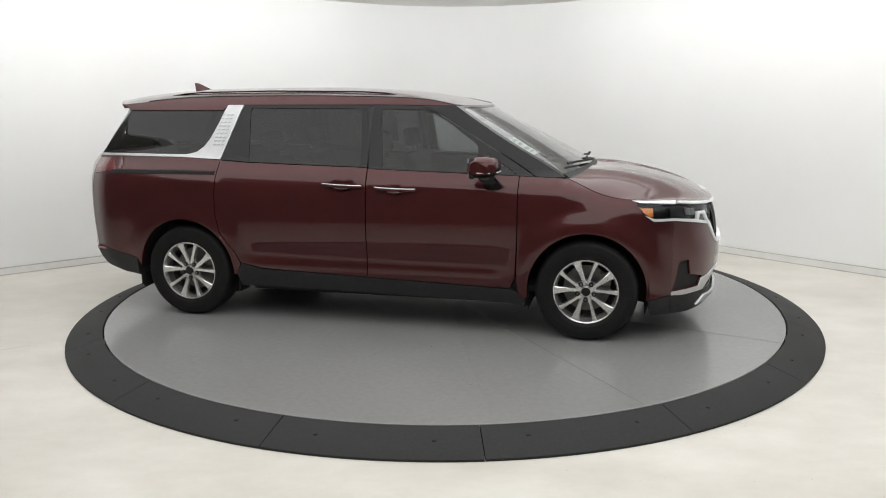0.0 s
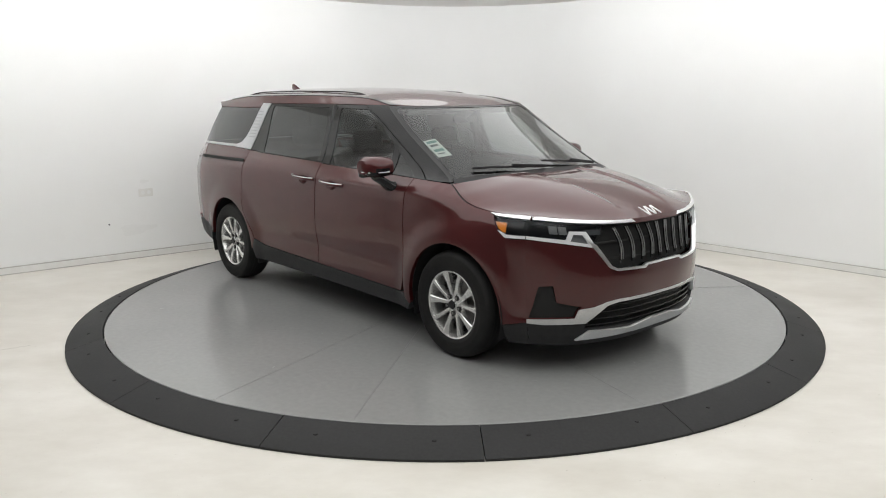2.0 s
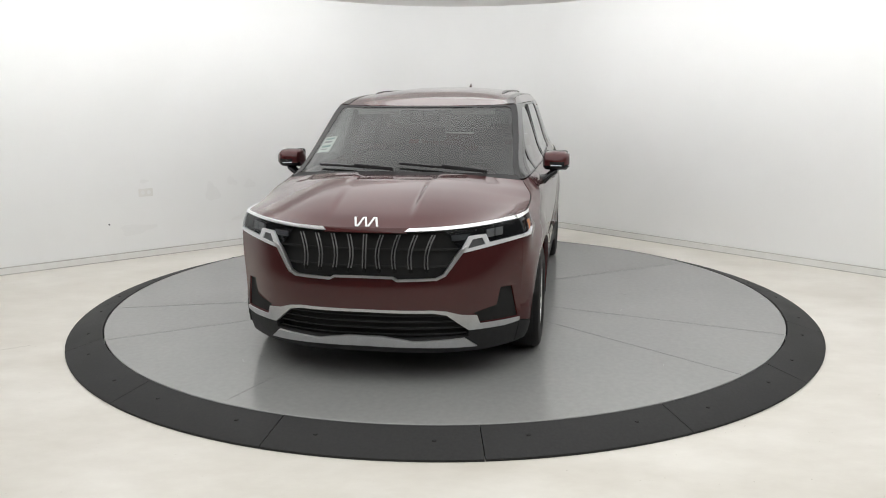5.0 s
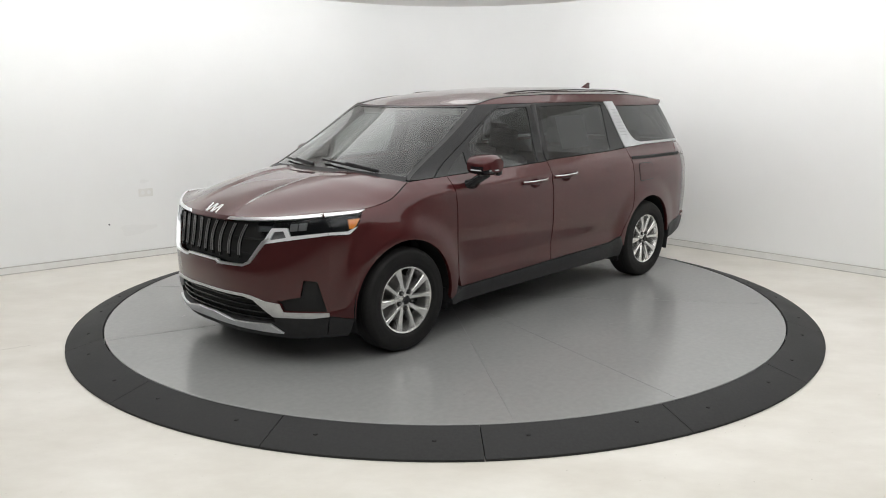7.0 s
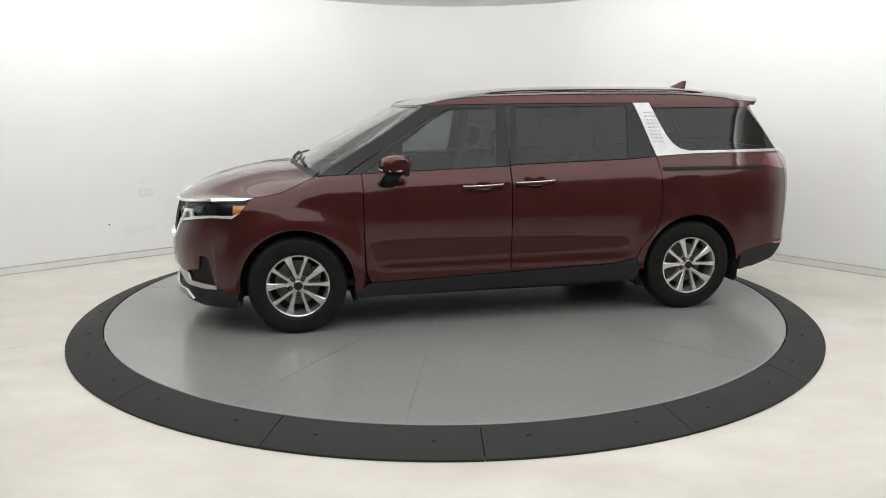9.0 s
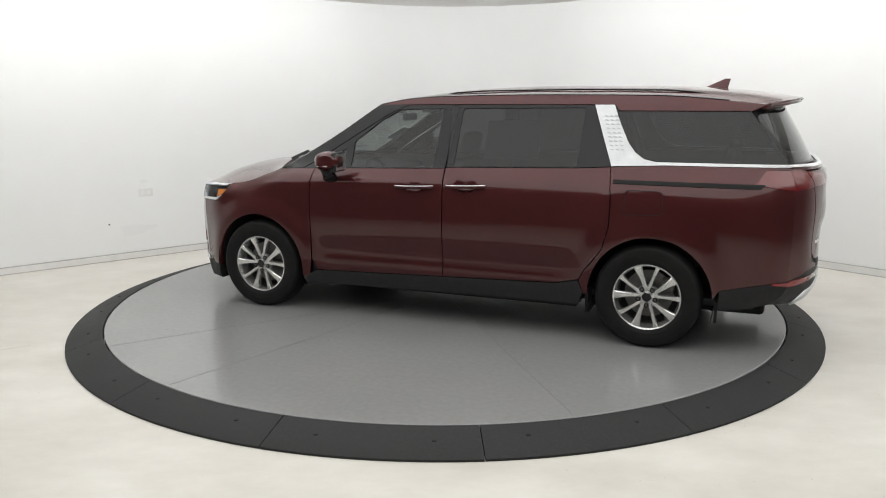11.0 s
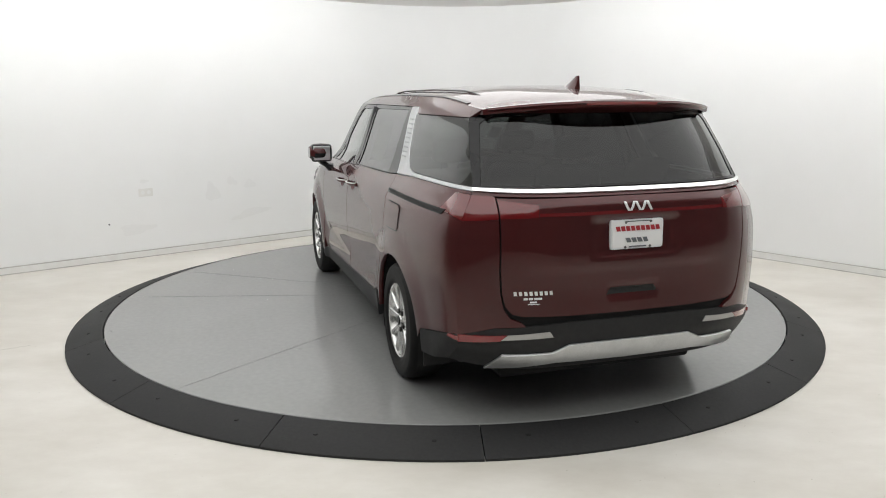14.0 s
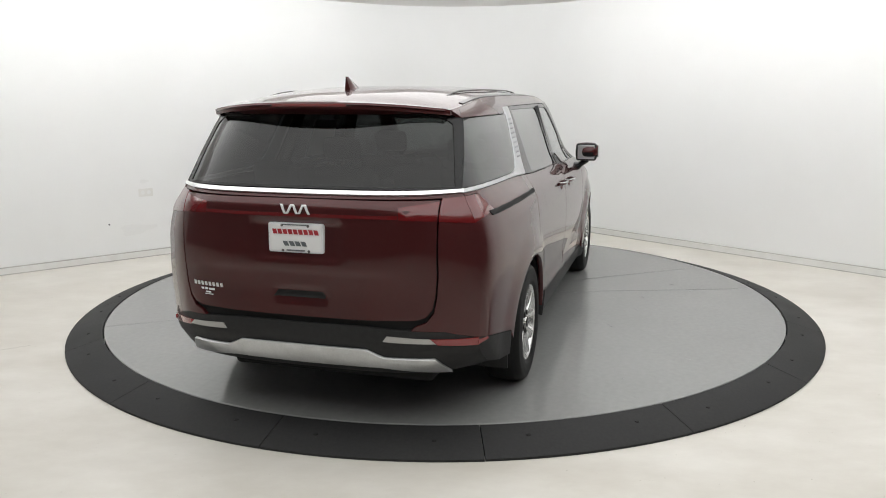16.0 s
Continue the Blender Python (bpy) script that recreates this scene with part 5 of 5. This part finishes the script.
            sheet("printed_bar", [[(a + d, z0), (b + d, z0), (b, z1), (a, z1)]], plate_fn, mt, pb, "", 0.08, 0, RO, 0.0055)
    for y in (-0.07, 0.07):
        for z in (1.055, 0.932):
            bm = bmesh.new()
            lathe(bm, [(0.0004, 0.004), (0.006, 0.003), (0.007, 0)], 10, pose(-2.625, y, z, 0, 0, 90))
            part("screw", bm, M_IRON, pb)
    badge(tail, rear, 0.0, 1.131, 0.166, 0.040, M_WHITEMARK, "bright metal maker's badge", -1, 0.012)
    # model name and dealer mark as bars
    pieces = []
    for k in range(8):
        a = 0.634 - 0.2 * k / 8
        pieces.append(sheet_data([[(a, 0.734), (a - 0.015, 0.734), (a - 0.018, 0.714), (a - 0.003, 0.714)]], rear_form, 0.03, 0.003, RO, 0.004))
    add_sheets("model_name_bars", pieces, M_CHROME, tail, "row of small bright metal marks")
    pieces = [sheet_data([[(b0, z1), (b1, z1), (b1, z0), (b0, z0)]], rear_form, 0.03, 0.0, RO, 0.003) for b0, b1, z0, z1 in ((0.585, 0.565, 0.692, 0.703), (0.56, 0.54, 0.692, 0.704), (0.535, 0.495, 0.692, 0.703), (0.555, 0.52, 0.676, 0.685), (0.565, 0.505, 0.668, 0.672))]
    add_sheets("dealer_mark_bars", pieces, M_WHITEMARK, tail, "small white dealer mark")
    sheet("grip_slot", [[(0.15, 0.692), (0.122, 0.728), (-0.122, 0.728), (-0.15, 0.692)]], rear_form, M_DARK, tail, "dark recessed tailgate grip", 0.03, 0, RO, 0.002)


def rear_form(y, z):
    """The tailgate skin: a shelf under the plate and a dished grip."""
    x, y, z = rear(y, z)
    x -= 0.010 * step(0.80, 0.86, z) * (1 - step(0.88, 1.06, z)) * (1 - step(0.35, 0.62, abs(y)))
    x += 0.016 * (1 - step(0.19, 0.27, abs(y))) * step(0.88, 0.92, z) * (1 - step(1.06, 1.09, z))
    x += 0.02 * math.exp(-((z - 0.71) / 0.02) ** 2) * (1 - step(0.11, 0.16, abs(y)))
    return (x, y, z)


def seat(van, x, y, w, back_h, base_z, rest=True, label="dark grey upholstered seat"):
    st = empty("seat", pose(x, y, base_z))
    st.parent = van
    tagged(st, label)
    bm = bmesh.new()
    box(bm, (-0.25, -w / 2, 0.0), (0.27, w / 2, 0.16), 0.05, None, 3)
    part("cushion", bm, M_SEAT, st, "", 60)
    lean = Matrix.Translation((-0.22, 0, 0.10)) @ Matrix.Rotation(radians(-14), 4, "Y")
    bm = bmesh.new()
    box(bm, (-0.075, -w / 2, 0.0), (0.055, w / 2, back_h), 0.055, lean, 3)
    part("backrest", bm, M_SEAT, st, "", 60)
    if rest:
        bm = bmesh.new()
        box(bm, (-0.05, -0.135, back_h + 0.045), (0.05, 0.135, back_h + 0.21), 0.045, lean, 3)
        hr = part("headrest", bm, M_SEAT, st, "", 60)
        for q in (-0.06, 0.06):
            bm = bmesh.new()
            tube(bm, [lean @ Vector((0, q, back_h - 0.02)), lean @ Vector((0, q, back_h + 0.08))], 0.007, 6)
            part("headrest_post", bm, M_ALLOYDARK, hr)
    bm = bmesh.new()
    box(bm, (-0.2, -w / 2 + 0.05, -(base_z - 0.30)), (0.2, w / 2 - 0.05, 0.02), 0.02)
    part("seat_base", bm, M_TRIM, st)


def cabin(van):
    for y in (-0.43, 0.43):
        seat(van, 0.30, y, 0.52, 0.60, 0.52)
        seat(van, -0.62, y * 1.05, 0.50, 0.60, 0.52)
        seat(van, -1.62, y, 0.60, 0.54, 0.50)
    seat(van, -0.62, 0.0, 0.36, 0.54, 0.52, False)
    bm = bmesh.new()
    rows = []
    for k in range(-10, 11):
        y = 0.80 * k / 10
        hump = 0.035 * math.exp(-((y - 0.40) / 0.2) ** 2)
        rows.append([bm.verts.new(p) for p in ((1.36, y, 1.06), (1.1, y, 1.07), (0.92, y, 1.055 + hump), (0.83, y, 1.00 + hump), (0.82, y, 0.90), (0.93, y, 0.72), (1.0, y, 0.5))])
    for a, b in zip(rows, rows[1:]):
        for j in range(6):
            bm.faces.new((a[j], a[j + 1], b[j + 1], b[j]))
    part("dashboard", bm, M_TRIM, van, "dark grey dashboard", 40)
    sw = Matrix.Translation((0.70, 0.42, 0.99)) @ Matrix.Rotation(radians(-62), 4, "Y")
    bm = bmesh.new()
    tube(bm, [sw @ Vector((0.185 * math.cos(2 * math.pi * k / 28), 0.185 * math.sin(2 * math.pi * k / 28), 0)) for k in range(28)], 0.015, 8, True)
    wl = part("steering_wheel", bm, M_GLOSSBLACK, van, "dark steering wheel", 60)
    bm = bmesh.new()
    box(bm, (-0.06, -0.075, -0.03), (0.06, 0.075, 0.015), 0.02, sw)
    for a in (90, -90, 180):
        box(bm, (0.05, -0.018, -0.012), (0.18, 0.018, 0.006), 0.004, sw @ Matrix.Rotation(radians(a), 4, "Z"))
    part("wheel_hub", bm, M_TRIM, wl, "", 60)
    bm = bmesh.new()
    box(bm, (0.60, -0.12, 1.455), (0.64, 0.12, 1.515), 0.015)
    tube(bm, [(0.63, 0, 1.49), (0.72, 0, 1.545)], 0.012, 8)
    part("interior_mirror", bm, M_TRIM, van, "black interior mirror", 60)
    bm = bmesh.new()
    box(bm, (-2.2, -0.80, 0.28), (1.28, 0.80, 0.33), 0.01)
    part("cabin_floor", bm, M_TRIM, van, "dark carpeted cabin floor")
    for s in (1, -1):
        for lo, hi in (((-0.07, 0.86, 1.10), (-0.08, 0.72, 1.58)), ((-1.17, 0.83, 1.16), (-1.10, 0.70, 1.58))):
            bm = bmesh.new()
            tube(bm, [(lo[0], s * lo[1], lo[2]), (hi[0], s * hi[1], hi[2])], 0.035, 8)
            part("pillar_lining", bm, M_TRIM, van, "", 60)
        bm = bmesh.new()
        box(bm, (0.56, s * 0.38 - 0.17, 1.52), (0.60, s * 0.38 + 0.17, 1.575), 0.008)
        part("sun_visor", bm, M_HEADLINER, van, "grey folded sun visor", 60)


# ---- what turns ----
CAR_AT = (-0.2771, -0.0892)
TURN = [(0.0, -13.39), (0.5, -22.06), (1.0, -30.77), (1.5, -39.47), (2.0, -48.18), (2.5, -56.85), (3.0, -65.48), (3.5, -74.15), (4.0, -82.82), (4.5, -91.50), (5.0, -100.18), (5.5, -108.85), (6.0, -117.48), (6.5, -126.07), (7.0, -134.66), (7.5, -143.17), (8.0, -151.60), (8.5, -159.97), (9.0, -168.31), (9.5, -176.64), (10.0, -184.95), (10.5, -193.26), (11.0, -201.58), (11.5, -209.95), (12.0, -218.33), (12.5, -226.75), (13.0, -235.18), (13.5, -243.68), (14.0, -252.31), (14.5, -260.95), (15.0, -269.44), (15.5, -277.74), (16.0, -286.32)]


def motions():
    rows, plain = [], []
    for t, deg in TURN:
        c, s = math.cos(radians(deg)), math.sin(radians(deg))
        rows.append((t, pose(CAR_AT[0] * c - CAR_AT[1] * s, CAR_AT[0] * s + CAR_AT[1] * c, 0, 0, 0, deg)))
        plain.append((t, pose(0, 0, 0, 0, 0, deg)))
    walk(VAN, rows)
    walk(DISC, plain)


room()
ceiling_light()
wall_marks()
DISC = turntable()
VAN = minivan()
motions()
